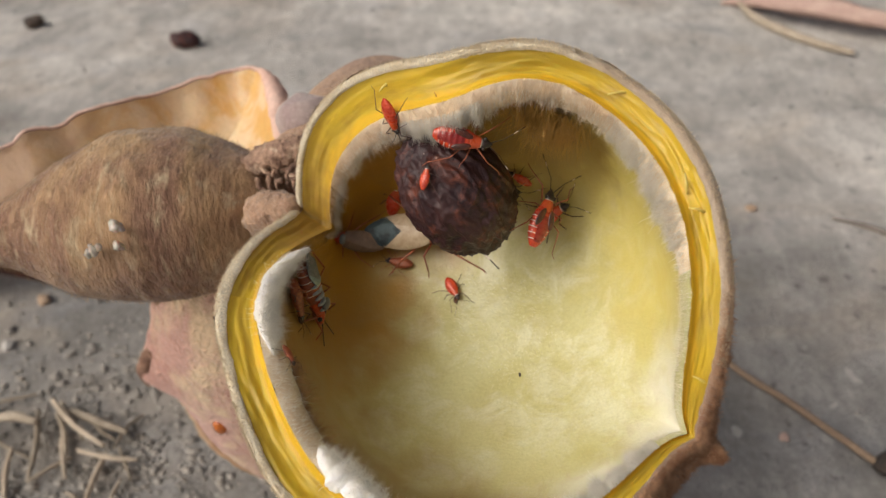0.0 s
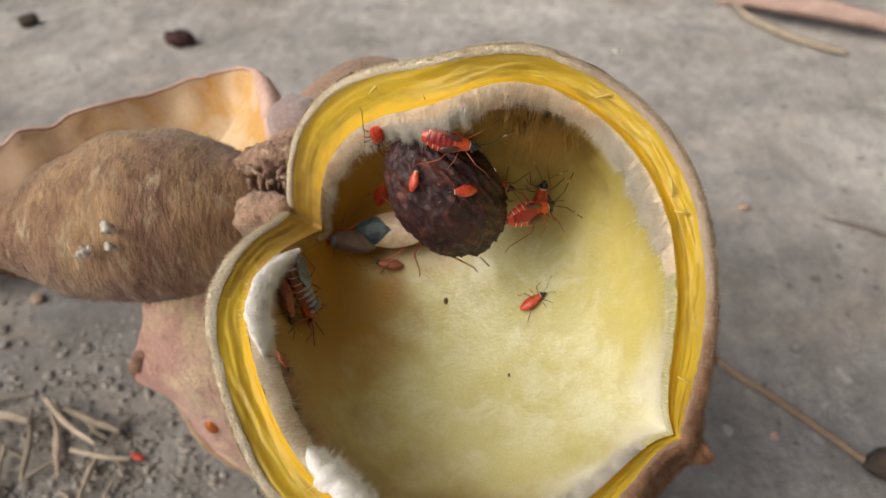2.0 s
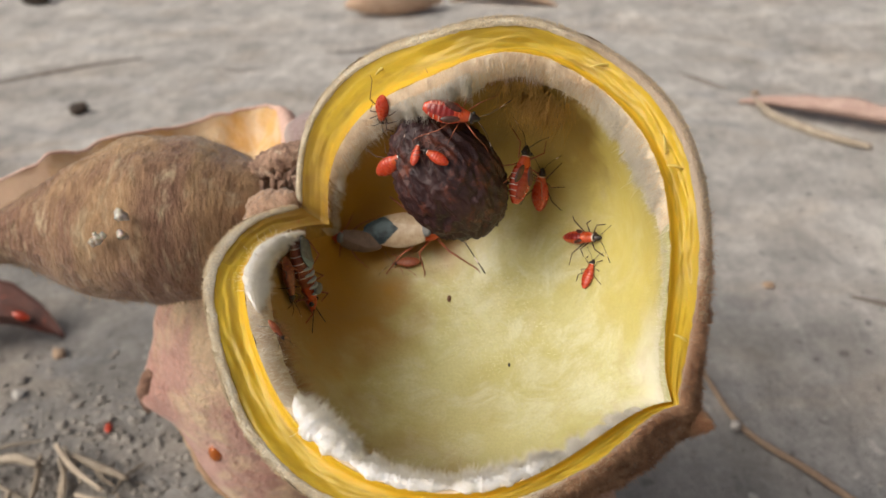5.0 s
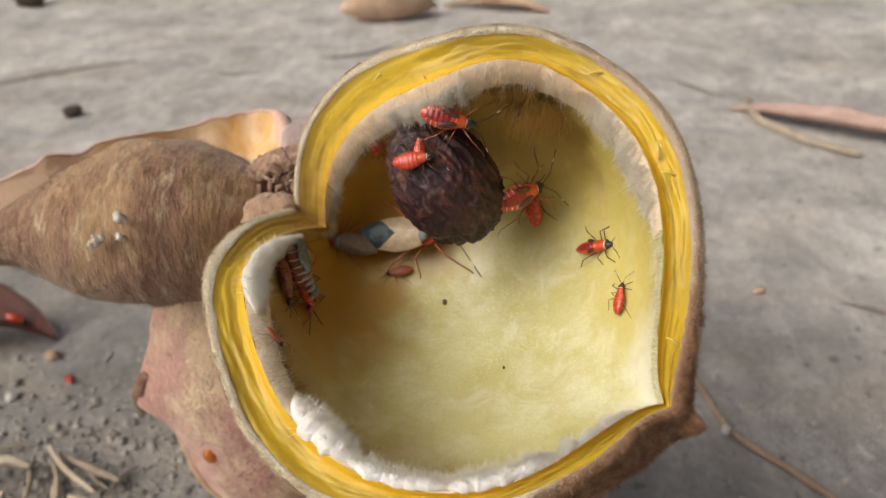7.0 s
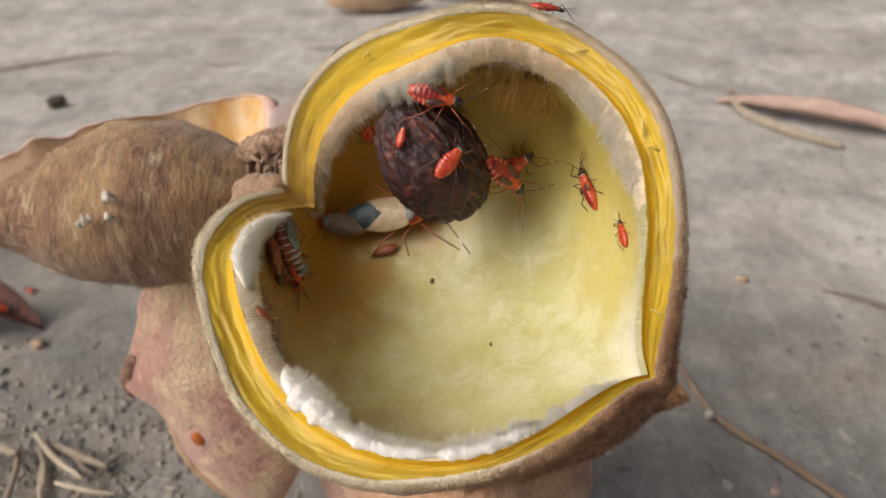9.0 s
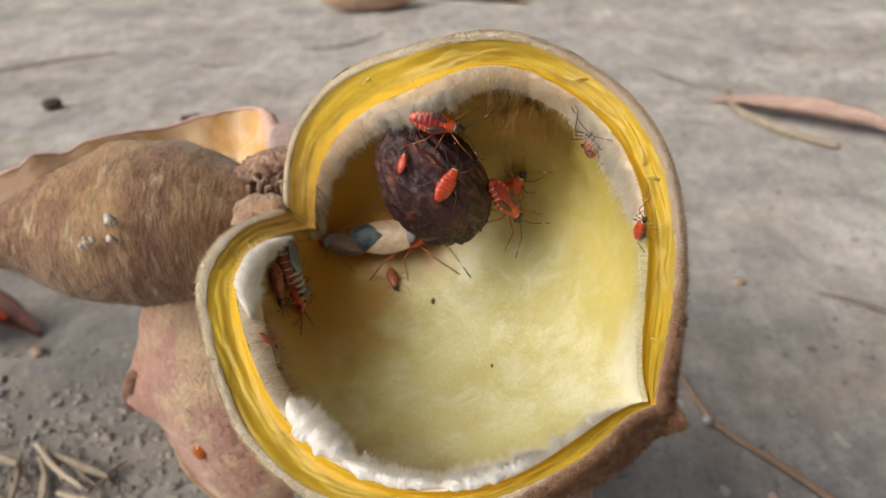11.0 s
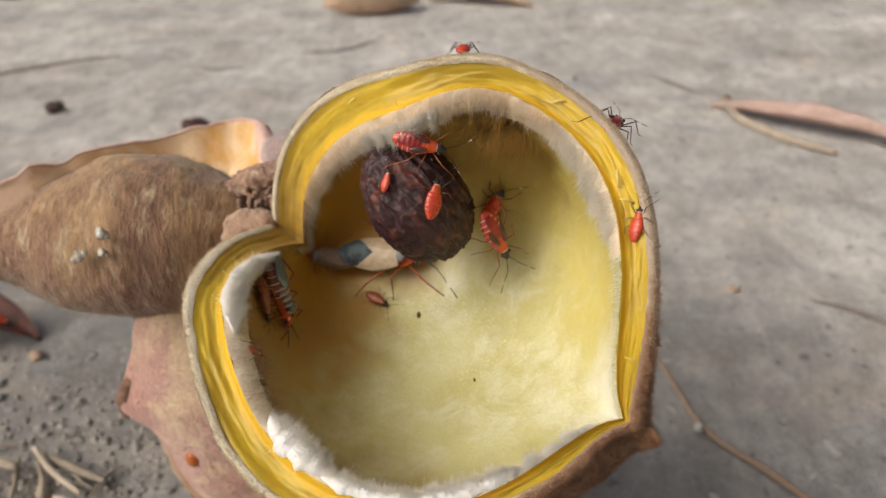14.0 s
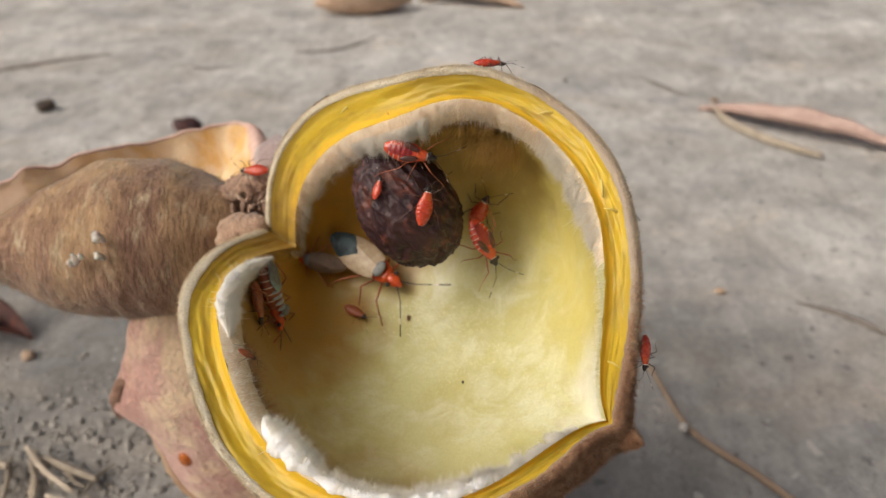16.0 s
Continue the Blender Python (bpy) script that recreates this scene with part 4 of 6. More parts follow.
beneath = spindle("lower_pod", [(0.0, 16.6, 9.0), (0.5, 17.2, 6.5), (0.9, 17.4, 4.0), (1.0, 17.2, 1.6), (1.0, 17.1, 0.02)],
                  [0.4, 1.1, 1.4, 0.9, 0.1], M_PINK, cluster, "pinkish brown dry pod standing on the soil", seed=7.0, ref=Vector((0, 1, 0)))
bottom = spindle("lower_pod", [(0.3, 16.2, 10.6), (1.8, 15.6, 8.6), (3.4, 15.0, 6.0), (4.3, 14.8, 3.4), (4.4, 14.8, 1.2), (4.4, 14.8, 0.02)],
                 [0.5, 1.5, 2.6, 2.2, 1.1, 0.12], M_ORPOD, cluster, "orange-brown dry pod under the open one", seed=9.0, ridge=(40, 0.08, 10))
part_mesh("beak", tube_mesh(spline([(-3.75, 16.05, 7.0), (-4.02, 16.2, 6.35), (-4.2, 16.35, 5.85), (-4.36, 16.45, 5.35)], 16), [0.10, 0.15, 0.19, 0.22, 0.24, 0.25, 0.25, 0.25, 0.24, 0.22, 0.20, 0.18, 0.15, 0.11, 0.07, 0.02], 14, 0.25, 5), M_DRYBEAK, lower, "dark dry beak")
back_pod = spindle("back_pod", [(0.1, 16.0, 11.3), (0.9, 18.2, 11.5), (1.6, 20.0, 10.6), (2.4, 22.0, 8.6)],
                   [0.75, 1.0, 1.25, 0.2], M_HUB_POD, cluster, "brown dry pod behind the hub", seed=12.0)


def rear_pod():
    """An open dry pod behind: one curved wall with its orange inside to the front."""
    cols, rows = 60, 24
    top = spline([(-0.7, 18.4, 10.9), (-1.3, 20.2, 11.3), (-2.05, 21.2, 11.4), (-3.5, 20.6, 11.15), (-5.0, 19.4, 11.1), (-6.2, 18.6, 11.0), (-7.3, 18.2, 10.6), (-11.0, 17.4, 9.6)], cols)
    inner, outer = np.zeros((cols, rows, 3)), np.zeros((cols, rows, 3))
    for k, p in enumerate(top):
        f = k / (cols - 1)
        d = (top[min(k + 1, cols - 1)] - top[max(k - 1, 0)]).normalized()
        out = d.cross(Vector((0, 0, 1))).normalized()
        if out.y > 0:
            out = -out
        deep = 2.3 * math.sin(math.pi * (0.2 + 0.72 * f)) ** 0.6 * (1.25 - 0.5 * f) * (1 - 0.45 * f * f)
        for s in range(rows):
            g = s / (rows - 1)
            q = p + Vector((0, 0, -deep * math.sin(g * 1.5))) + out * (deep * 1.25 * (1 - math.cos(g * 1.5)) + 0.5 * deep * g)
            q = q + out * (0.16 * fbm((p.x * 0.5, g * 1.5, 4), 1.2, 3, 20)) + Vector((0, 0, 0.18 * fbm((p.x, 0, 2), 1.1, 3, 31) * (1 - g)))
            inner[k, s] = q
            outer[k, s] = q - out * (0.16 * math.cos(g * 1.5) + 0.05) - Vector((0, 0, 0.16 * math.sin(g * 1.5)))
    pod = part_mesh("rear_pod", grid_mesh(outer), M_HUSK, cluster, "open dry pod, tan outside and orange inside")
    uv = np.stack(np.meshgrid(np.linspace(0, 1, rows), np.linspace(0, 100, cols))[::-1], -1)
    part_mesh("lining", grid_mesh(inner, uv=uv), M_ORANGE, pod, "dry orange lining, tan further out")
    rim = [Vector(v) for v in (inner[:, 0] + outer[:, 0]) / 2]
    part_mesh("rim", tube_mesh(rim, [0.04 + 0.20 * math.exp(-((k - 5) / 7) ** 2) for k in range(cols)], 12, 0.3, 2), M_PINKRIM, pod, "pale pinkish edge")


rear_pod()


def hub():
    """The woody middle where the pods meet: a gnarled stub with torn fibres, a scar, and a young pod behind it."""
    me = tube_mesh(spline([(-0.75, 15.7, 11.75), (-0.35, 15.6, 12.1), (0.15, 15.5, 12.35), (0.6, 15.6, 12.35), (0.95, 16.2, 12.1)], 60), [0.17 + 0.09 * math.sin(math.pi * k / 59) for k in range(60)], 40, 0.28, 3)
    h = part_mesh("hub", me, M_WOOD, cluster, "knobbly woody hub")
    me = tube_mesh(spline([(-0.42, 14.95, 11.3), (-0.02, 14.6, 11.68), (0.55, 14.3, 12.05)], 44), [0.36 * math.sin(math.pi * (0.14 + 0.74 * k / 43)) for k in range(44)], 40, 0.36, 8)
    part_mesh("scar", me, M_HUB_POD, h, "tan woody scar")
    for k in range(16):
        f = rng.uniform(0, 1)
        p = Vector((-0.7, 15.55, 11.75)).lerp(Vector((0.5, 15.25, 12.3)), f) + Vector(rng.normal(size=3) * 0.09)
        q = p + Vector((rng.normal() * 0.16, -0.08 - 0.1 * rng.random(), -0.30 * rng.random() - 0.08))
        part_mesh("torn_fibre", tube_mesh(spline([p, p.lerp(q, 0.5) + Vector(rng.normal(size=3) * 0.05), q], 9), [0.05, 0.055, 0.05, 0.045, 0.04, 0.035, 0.03, 0.02, 0.008], 7, 0.4, k), M_WOOD, h)
    spindle("young_pod", [(0.35, 17.0, 11.7), (0.22, 17.2, 12.0), (0.10, 17.4, 12.3), (0.05, 17.5, 12.5)], [0.42, 0.56, 0.48, 0.06], M_GREYPOD, cluster, "small rounded greyish pod behind the hub", seed=21.0, sides=40, steps=40)


hub()


def beads():
    for (x, y, z), r in (((-2.86, 13.62, 11.53), 0.075), ((-2.76, 13.63, 11.58), 0.085), ((-2.67, 13.66, 11.64), 0.06), ((-2.80, 13.65, 11.66), 0.05), ((-2.34, 13.67, 11.66), 0.085), ((-2.28, 13.68, 11.62), 0.05), ((-2.34, 13.79, 11.97), 0.11), ((-2.26, 13.78, 11.94), 0.06)):
        bm = bmesh.new()
        bmesh.ops.create_icosphere(bm, subdivisions=2, radius=r)
        for v in bm.verts:
            v.co += v.normal * 0.75 * r * fbm(v.co, 1.1 / r, 2, x)
        bmesh.ops.translate(bm, verts=bm.verts, vec=(x, y, z))
        part("resin_bead", bm, M_RESIN, closed, "clear whitish resin bead")
    bm = bmesh.new()
    bmesh.ops.create_icosphere(bm, subdivisions=2, radius=0.25)
    bmesh.ops.scale(bm, verts=bm.verts, vec=(0.85, 0.6, 1.2))
    bmesh.ops.scale(bm, verts=bm.verts, vec=(0.8, 0.8, 0.8))
    bmesh.ops.translate(bm, verts=bm.verts, vec=(-2.41, 15.46, 5.11))
    part("gum_drop", bm, M_GUM, lower, "orange gum drop")


beads()

# ---- the seed in the open pod ----
def seed_thing():
    axis = spline([pod_place(-1.46, 2.55, -1.45), pod_place(-0.85, 1.9, -2.05), pod_place(-0.3, 1.38, -2.5)], 3)
    a, b = axis[0], axis[2]
    along = (b - a).normalized()
    centre = (a + b) / 2
    seed_ob = thing("seed", centre, "wrinkled dark purple-brown seed held in the open pod", "seed")
    bm = bmesh.new()
    bmesh.ops.create_icosphere(bm, subdivisions=6, radius=1.0)
    turn = along.to_track_quat("Z", "Y").to_matrix()
    half = (b - a).length / 2 + 0.05
    for v in bm.verts:
        z = v.co.z
        r = 0.80 * (1 + 0.06 * z)
        p = Vector((v.co.x * r, v.co.y * r, z * half * 1.05))
        n3 = v.co.normalized()
        warp = 0.35 * fbm(n3, 1.5, 2, 1.0)
        q = (n3.x * 1.5 + warp, n3.y * 1.5, n3.z * 0.62 + warp)
        wrinkle = abs(fbm(q, 2.0, 2, 3.0)) ** 0.6
        crease = abs(fbm(q, 3.4, 2, 6.0)) ** 0.6
        p *= 1.05 - 0.10 * wrinkle - 0.075 * crease + 0.016 * fbm((p.x * 1.3, p.y * 1.3, p.z * 0.4), 6.0, 3, 8.0)
        v.co = turn @ p + centre
    body = part("seed_coat", bm, M_SEED, seed_ob)
    lip, _ = rim_point(122, 0.1, 0.35)
    part_mesh("seed_stalk", tube_mesh(spline([lip, lip.lerp(a, 0.5) - POD_N * 0.1, a], 8), [0.05, 0.05, 0.05, 0.06, 0.07, 0.1, 0.13, 0.12], 10, 0.3), M_BEAK, seed_ob, "short brown stalk")
    return seed_ob


seed_thing()


def floor_marks():
    """The dried speck and the stain on the lining."""
    for (u, v), r, mat, name in (((0.26, -0.61), 0.035, M_DARK, "dark_speck"), ((-0.98, 0.52), 0.07, M_STAIN, "brown_speck")):
        bm = bmesh.new()
        bmesh.ops.create_icosphere(bm, subdivisions=2, radius=r)
        bmesh.ops.scale(bm, verts=bm.verts, vec=(0.55, 1.3, 0.5))
        bmesh.ops.translate(bm, verts=bm.verts, vec=pod_place(u, v, floor_level(u, v) + 0.02))
        part(name, bm, mat, pod_shell)


floor_marks()

# ---- litter on the soil ----
def lump(name, at_cm, size, mat, label, category, stretch=(1, 1, 0.7), seed=0.0, turn=0.0, rough=0.3, sub=3):
    """A small uneven stone, seed or clod resting on the soil."""
    bm = bmesh.new()
    bmesh.ops.create_icosphere(bm, subdivisions=sub, radius=size)
    for v in bm.verts:
        v.co += v.normal * rough * size * fbm(v.co, 0.9 / size, 3, seed)
    bmesh.ops.scale(bm, verts=bm.verts, vec=stretch)
    bmesh.ops.rotate(bm, verts=bm.verts, matrix=Matrix.Rotation(turn, 3, "Z"))
    low = min(v.co.z for v in bm.verts)
    bmesh.ops.translate(bm, verts=bm.verts, vec=Vector((0, 0, -low - 0.15 * size)))
    me = bpy.data.meshes.new(name)
    bm.to_mesh(me)
    bm.free()
    me.transform(Matrix.Scale(CM, 4))
    ob = new(name, finish(me, mat))
    ob.location = Vector((at_cm[0], at_cm[1], soil_z(at_cm[0], at_cm[1]))) * CM
    return tagged(ob, label, category)


def soil_z(x, y):
    return 0.16 * fbm((x * 0.5, y, 0), 0.09, 3) + 0.10 * fbm((x, y, 0), 0.5, 3, 4.0) - 0.1


def stick(name, pts, radii, mat, label, category, sides=8, rough=0.2, flat=1.0, seed=0.0):
    """A twig or straw that lies along a few points given as x, y and height over the soil."""
    line = spline([(x, y, soil_z(x, y) + h) for x, y, h in pts], 8 * (len(pts) - 1) + 1)
    rr = [v.x for v in spline([(r, 0, 0) for r in radii], len(line))]
    me = tube_mesh(line, rr, sides, rough, seed)
    first = line[0]
    me.transform(Matrix.Scale(CM, 4) @ Matrix.Translation(-first))
    ob = new(name, finish(me, mat))
    ob.location = first * CM
    return tagged(ob, label, category)


def leaf(name, base, tip, width, mat, label, curl=0.5, lift=0.3, seed=0.0, droop=0.0):
    """A dry curled leaf blade with thickness and a midrib."""
    base, tip = Vector((*base, 0)), Vector((*tip, 0))
    n, m = 40, 17
    d = tip - base
    side = d.cross(Vector((0, 0, 1))).normalized()
    top, low = np.zeros((n, m, 3)), np.zeros((n, m, 3))
    for i in range(n):
        f = i / (n - 1)
        w = width * math.sin(math.pi * min(1, f * 0.98 + 0.01)) ** 0.8 * (1 + 0.08 * fbm((f * 6, 0, seed), 1, 2))
        c = base + d * f + side * (0.06 * d.length * math.sin(f * 3 + seed))
        for j in range(m):
            g = j / (m - 1) * 2 - 1
            z = curl * w * abs(g) ** 1.8 + lift * math.sin(math.pi * f) + 0.12 * fbm((f * 3, g * 2, seed), 1.5, 3) + 0.12
            p = c + side * (g * w * (1 - 0.25 * curl * abs(g)))
            p.z = soil_z(p.x, p.y) + max(z, 0.03)
            top[i, j] = p
            low[i, j] = p - Vector((0, 0, 0.05))
    ob = thing(name, base, label, "leaf")
    part_mesh("blade", grid_mesh(np.concatenate([top, low[:, ::-1]], 1), close_v=True), mat, ob)
    mid = [Vector(v) for v in low[:, m // 2]]
    part_mesh("midrib", tube_mesh(mid, [0.09 * (1 - 0.7 * k / n) for k in range(n)], 6), M_TWIG, ob, "paler midrib")
    return ob


leaf("dry_leaf", (18.6, 54.8), (29.0, 46.5), 1.3, M_LEAF, "curled reddish brown dry leaf lying on the soil", 0.5, 0.6, 1.0)
stick("straw", [(18.9, 53.6, 0.5), (19.5, 51.4, 0.35), (21.4, 48.3, 0.3), (23.5, 46.3, 0.3)], [0.14, 0.26, 0.26, 0.16], M_STRAW, "pale flattened straw lying beside a dry leaf", "straw")
leaf("dead_leaf", (-18.5, 25.4), (-13.1, 26.6), 1.5, M_LEAFDARK, "dark reddish curled dead leaf on the soil", 0.8, 0.9, 3.0)

# forked twig beside the pods
twig = stick("twig", [(10.2, 27.6, 0.2), (10.75, 25.7, 0.2), (11.5, 22.9, 0.22), (13.0, 20.95, 0.25), (14.35, 19.35, 0.25), (16.0, 17.4, 0.2), (17.4, 15.6, 0.15)],
             [0.05, 0.08, 0.10, 0.11, 0.11, 0.10, 0.08], M_TWIG, "thin bent tan twig lying on the soil", "twig", 10, 0.12)
bm = bmesh.new()
bmesh.ops.create_icosphere(bm, subdivisions=2, radius=0.17)
bmesh.ops.translate(bm, verts=bm.verts, vec=Vector((11.25, 22.75, 0.25)) - twig.location / CM)
part("node", bm, M_STONE, twig, "pale swollen node")

# dry pod far behind, with broken bits beside it
far_pod = thing("fallen_pod", (-7.6, 79.2, 0.0), "closed tan fallen pod lying on its side on soil", "seed pod")
spindle("shell", [(-12.0, 77.6, 1.1), (-10.4, 78.3, 1.4), (-7.6, 79.4, 1.6), (-5.0, 80.3, 1.3), (-3.4, 80.8, 0.8)], [0.2, 1.2, 1.75, 1.2, 0.2], M_TAN, far_pod, "", seed=15.0)
leaf("dry_leaf", (-3.0, 83.5), (7.5, 82.5), 1.6, M_TAN, "tan curled dry leaf far behind on soil", 0.4, 0.5, 5.0)
leaf("dry_leaf", (-1.0, 87.5), (4.5, 86.0), 1.2, M_TAN, "tan curled dry leaf far behind on soil", 0.5, 0.4, 7.0)

# loose seeds, stones and clods
lump("fallen_seed", (-14.4, 48.9), 0.68, M_SEED, "dark red-brown fallen seed on the soil", "seed", (1.25, 0.9, 0.8), 1.0)
lump("fallen_seed", (-25.2, 52.2), 0.55, M_DARK, "black shrivelled seed on the soil", "seed", (1.1, 1, 0.8), 2.0)
lump("fallen_seed", (-46.2, 85.4), 1.2, M_DARK, "black shrivelled seed on the soil", "seed", (1.2, 0.9, 0.7), 3.0)
lump("pebble", (-13.0, 23.2), 0.22, M_STONE, "small white pebble on the soil", "pebble", seed=4.0)
lump("pebble", (-2.4, 45.7), 0.35, M_STONE, "small white pebble on the soil", "pebble", seed=5.0)
lump("clod", (15.6, 18.5), 0.75, M_DARK, "dark soil clod beside a twig", "clod", (1.2, 0.8, 0.7), 6.0)
lump("red_crumb", (12.55, 19.75), 0.16, M_LEAF, "small reddish crumb on the soil", "crumb", seed=7.0)
for k in range(12):
    x, y = rng.uniform(-16, 30), rng.uniform(22, 66)
    s = rng.uniform(0.12, 0.3)
    mat = (M_STONE, M_DARK, M_TWIG)[int(rng.integers(3))]
    lump("pebble", (x, y), s, mat, "small weathered pebble on the soil", "pebble", (1.2, 0.9, 0.6), k * 1.3, rng.uniform(0, 3), 0.35, 2)

# thin dark twigs pressed into the soil
for pts in ([(-36.0, 57.0), (-33.5, 59.6), (-30.0, 62.4), (-26.0, 64.9)], [(-18.6, 62.0), (-16.8, 61.6), (-15.2, 61.9)], [(-11.5, 66.0), (-8.0, 67.2), (-5.5, 71.5)],
            [(18.0, 57.0), (16.6, 58.8), (15.2, 61.0)], [(17.5, 31.0), (19.2, 30.0), (21.0, 28.0)]):
    stick("twig", [(x, y, 0.05) for x, y in pts], [0.06] + [0.14] * (len(pts) - 2) + [0.05], M_TWIGDARK, "thin grey twig half buried in the soil", "twig", 7, 0.4, seed=pts[0][0])

# bleached straws in a heap
straws = [((-11.6, 19.3, 0.7), (-9.9, 19.2, 0.8), 0.28), ((-10.3, 19.9, 0.5), (-9.6, 17.5, 0.3), 0.17), ((-9.9, 20.2, 0.7), (-7.7, 18.6, 0.5), 0.18), ((-9.3, 20.0, 0.45), (-7.2, 19.2, 0.45), 0.24),
          ((-9.8, 20.0, 0.3), (-8.8, 18.2, 0.25), 0.14), ((-10.6, 18.6, 0.3), (-9.9, 16.6, 0.2), 0.15), ((-8.7, 18.4, 0.2), (-9.6, 17.4, 0.3), 0.12), ((-7.4, 18.8, 0.2), (-6.6, 17.6, 0.15), 0.1),
          ((-6.9, 17.6, 0.2), (-6.6, 16.2, 0.35), 0.1), ((-11.8, 18.0, 0.25), (-10.6, 16.9, 0.2), 0.16), ((-8.4, 17.2, 0.15), (-7.6, 16.3, 0.25), 0.13), ((-12.4, 20.2, 0.2), (-10.9, 20.9, 0.2), 0.12)]
for k in range(12):
    x, y, t, half = rng.normal(-9.6, 1.5), rng.normal(18.7, 1.0), math.radians(rng.normal(-38, 28)), rng.uniform(0.5, 1.2)
    straws.append(((x - half * math.cos(t), y - half * math.sin(t), rng.uniform(0.15, 0.5)), (x + half * math.cos(t), y + half * math.sin(t), rng.uniform(0.15, 0.45)), rng.uniform(0.09, 0.19)))
for k, (a, b, r) in enumerate(straws):
    a, b = Vector(a), Vector(b)
    m = (a + b) / 2 + Vector((0.12 * math.sin(k * 2.1), 0.12 * math.cos(k * 1.3), 0.06))
    stick("straw", [tuple(a), tuple(m), tuple(b)], [r * 0.42, r * 0.56, r * 0.34], M_STRAW, "bleached broken straw in a small heap", "straw", 9, 0.25, seed=k)


def crumbs():
    """Loose soil crumbs, thickest beside the straw."""
    verts, faces = [], []
    base = bmesh.new()
    bmesh.ops.create_icosphere(base, subdivisions=1, radius=1.0)
    bv = np.array([tuple(v.co) for v in base.verts])
    bf = np.array([[v.index for v in f.verts] for f in base.faces])
    base.free()
    for k in range(7400):
        if k < 5200:
            x, y = rng.normal(-8.0, 5.0), rng.normal(18.5, 3.2)
            s = 0.02 + 0.10 * rng.random() ** 4 if k > 80 else rng.uniform(0.07, 0.19)
        else:
            x, y = rng.uniform(-22, 34), rng.uniform(13, 60)
            s = 0.015 + 0.07 * rng.random() ** 4
        v = bv * (1 + 0.35 * rng.normal(size=(len(bv), 1))) * s * np.array([1.2, 1, 0.7])
        verts.append(v + np.array([x, y, soil_z(x, y) + s * 0.25]))
        faces.append(bf + k * len(bv))
    me = pydata(np.concatenate(verts) * CM, np.concatenate(faces))
    tagged(new("soil_crumbs", finish(me, M_CRUMB)), "loose grey-brown soil crumbs scattered on the ground", "soil", kind="stuff")


crumbs()

# ---- the bugs ----
M_RED = material("bug_red", (0.60, 0.075, 0.028), (0.46, 0.045, 0.02), 900, 6000, 0.12, 0.28, 0.15, 0.00005, coat=0.3, sss=0.15)
M_ORED = material("bug_orange", (0.60, 0.095, 0.02), (0.50, 0.06, 0.018), 900, 6000, 0.12, 0.3, 0.15, 0.00005, coat=0.3, sss=0.15)
M_DRED = material("bug_dark_red", (0.30, 0.025, 0.02), (0.20, 0.015, 0.015), 900, 6000, 0.12, 0.3, 0.15, 0.00005, coat=0.3)
M_BLACK = material("bug_black", (0.018, 0.014, 0.013), (0.035, 0.022, 0.018), 1500, 6000, 0.2, 0.35, 0.2, 0.00005)
M_LEG = material("bug_leg", (0.10, 0.045, 0.03), (0.05, 0.025, 0.02), 2500, 6000, 0.2, 0.4, 0.0)
M_LEGRED = material("bug_leg_red", (0.36, 0.10, 0.04), (0.22, 0.06, 0.03), 2500, 6000, 0.2, 0.4, 0.0)
M_BAND = material("bug_white", (0.80, 0.70, 0.62), (0.72, 0.58, 0.50), 2000, 6000, 0.1, 0.4, 0.0)
M_WING = material("bug_wing", (0.43, 0.335, 0.225), (0.35, 0.255, 0.16), 900, 5000, 0.15, 0.5, 0.2, 0.00006)
M_WINGTIP = material("bug_wing_tip", (0.055, 0.082, 0.088), (0.018, 0.026, 0.03), 420, 5000, 0.2, 0.55, 0.2, 0.00006, spec=0.25)
# darker copy of the tan wing, with the notch's shade in its colour
M_WINGSHADED = material("bug_wing_shaded", (0.145, 0.095, 0.065), (0.10, 0.065, 0.045), 900, 5000, 0.12, 0.4, 0.2, 0.00006)
M_SCUTE = material("bug_scute", (0.20, 0.20, 0.195), (0.14, 0.145, 0.145), 900, 5000, 0.15, 0.55, 0.2, 0.00006, spec=0.3)
M_LOBE = material("bug_plate", (0.46, 0.49, 0.48), (0.32, 0.36, 0.35), 1500, 5000, 0.15, 0.4, 0.2, 0.00006)
M_PAD = material("bug_pad", (0.12, 0.035, 0.02), (0.05, 0.02, 0.015), 900, 5000, 0.2, 0.3, 0.2, 0.00006, coat=0.3)
M_TEAL = material("bug_teal", (0.22, 0.30, 0.28), (0.16, 0.22, 0.22), 900, 5000, 0.2, 0.35, 0.2, 0.00006, coat=0.2)


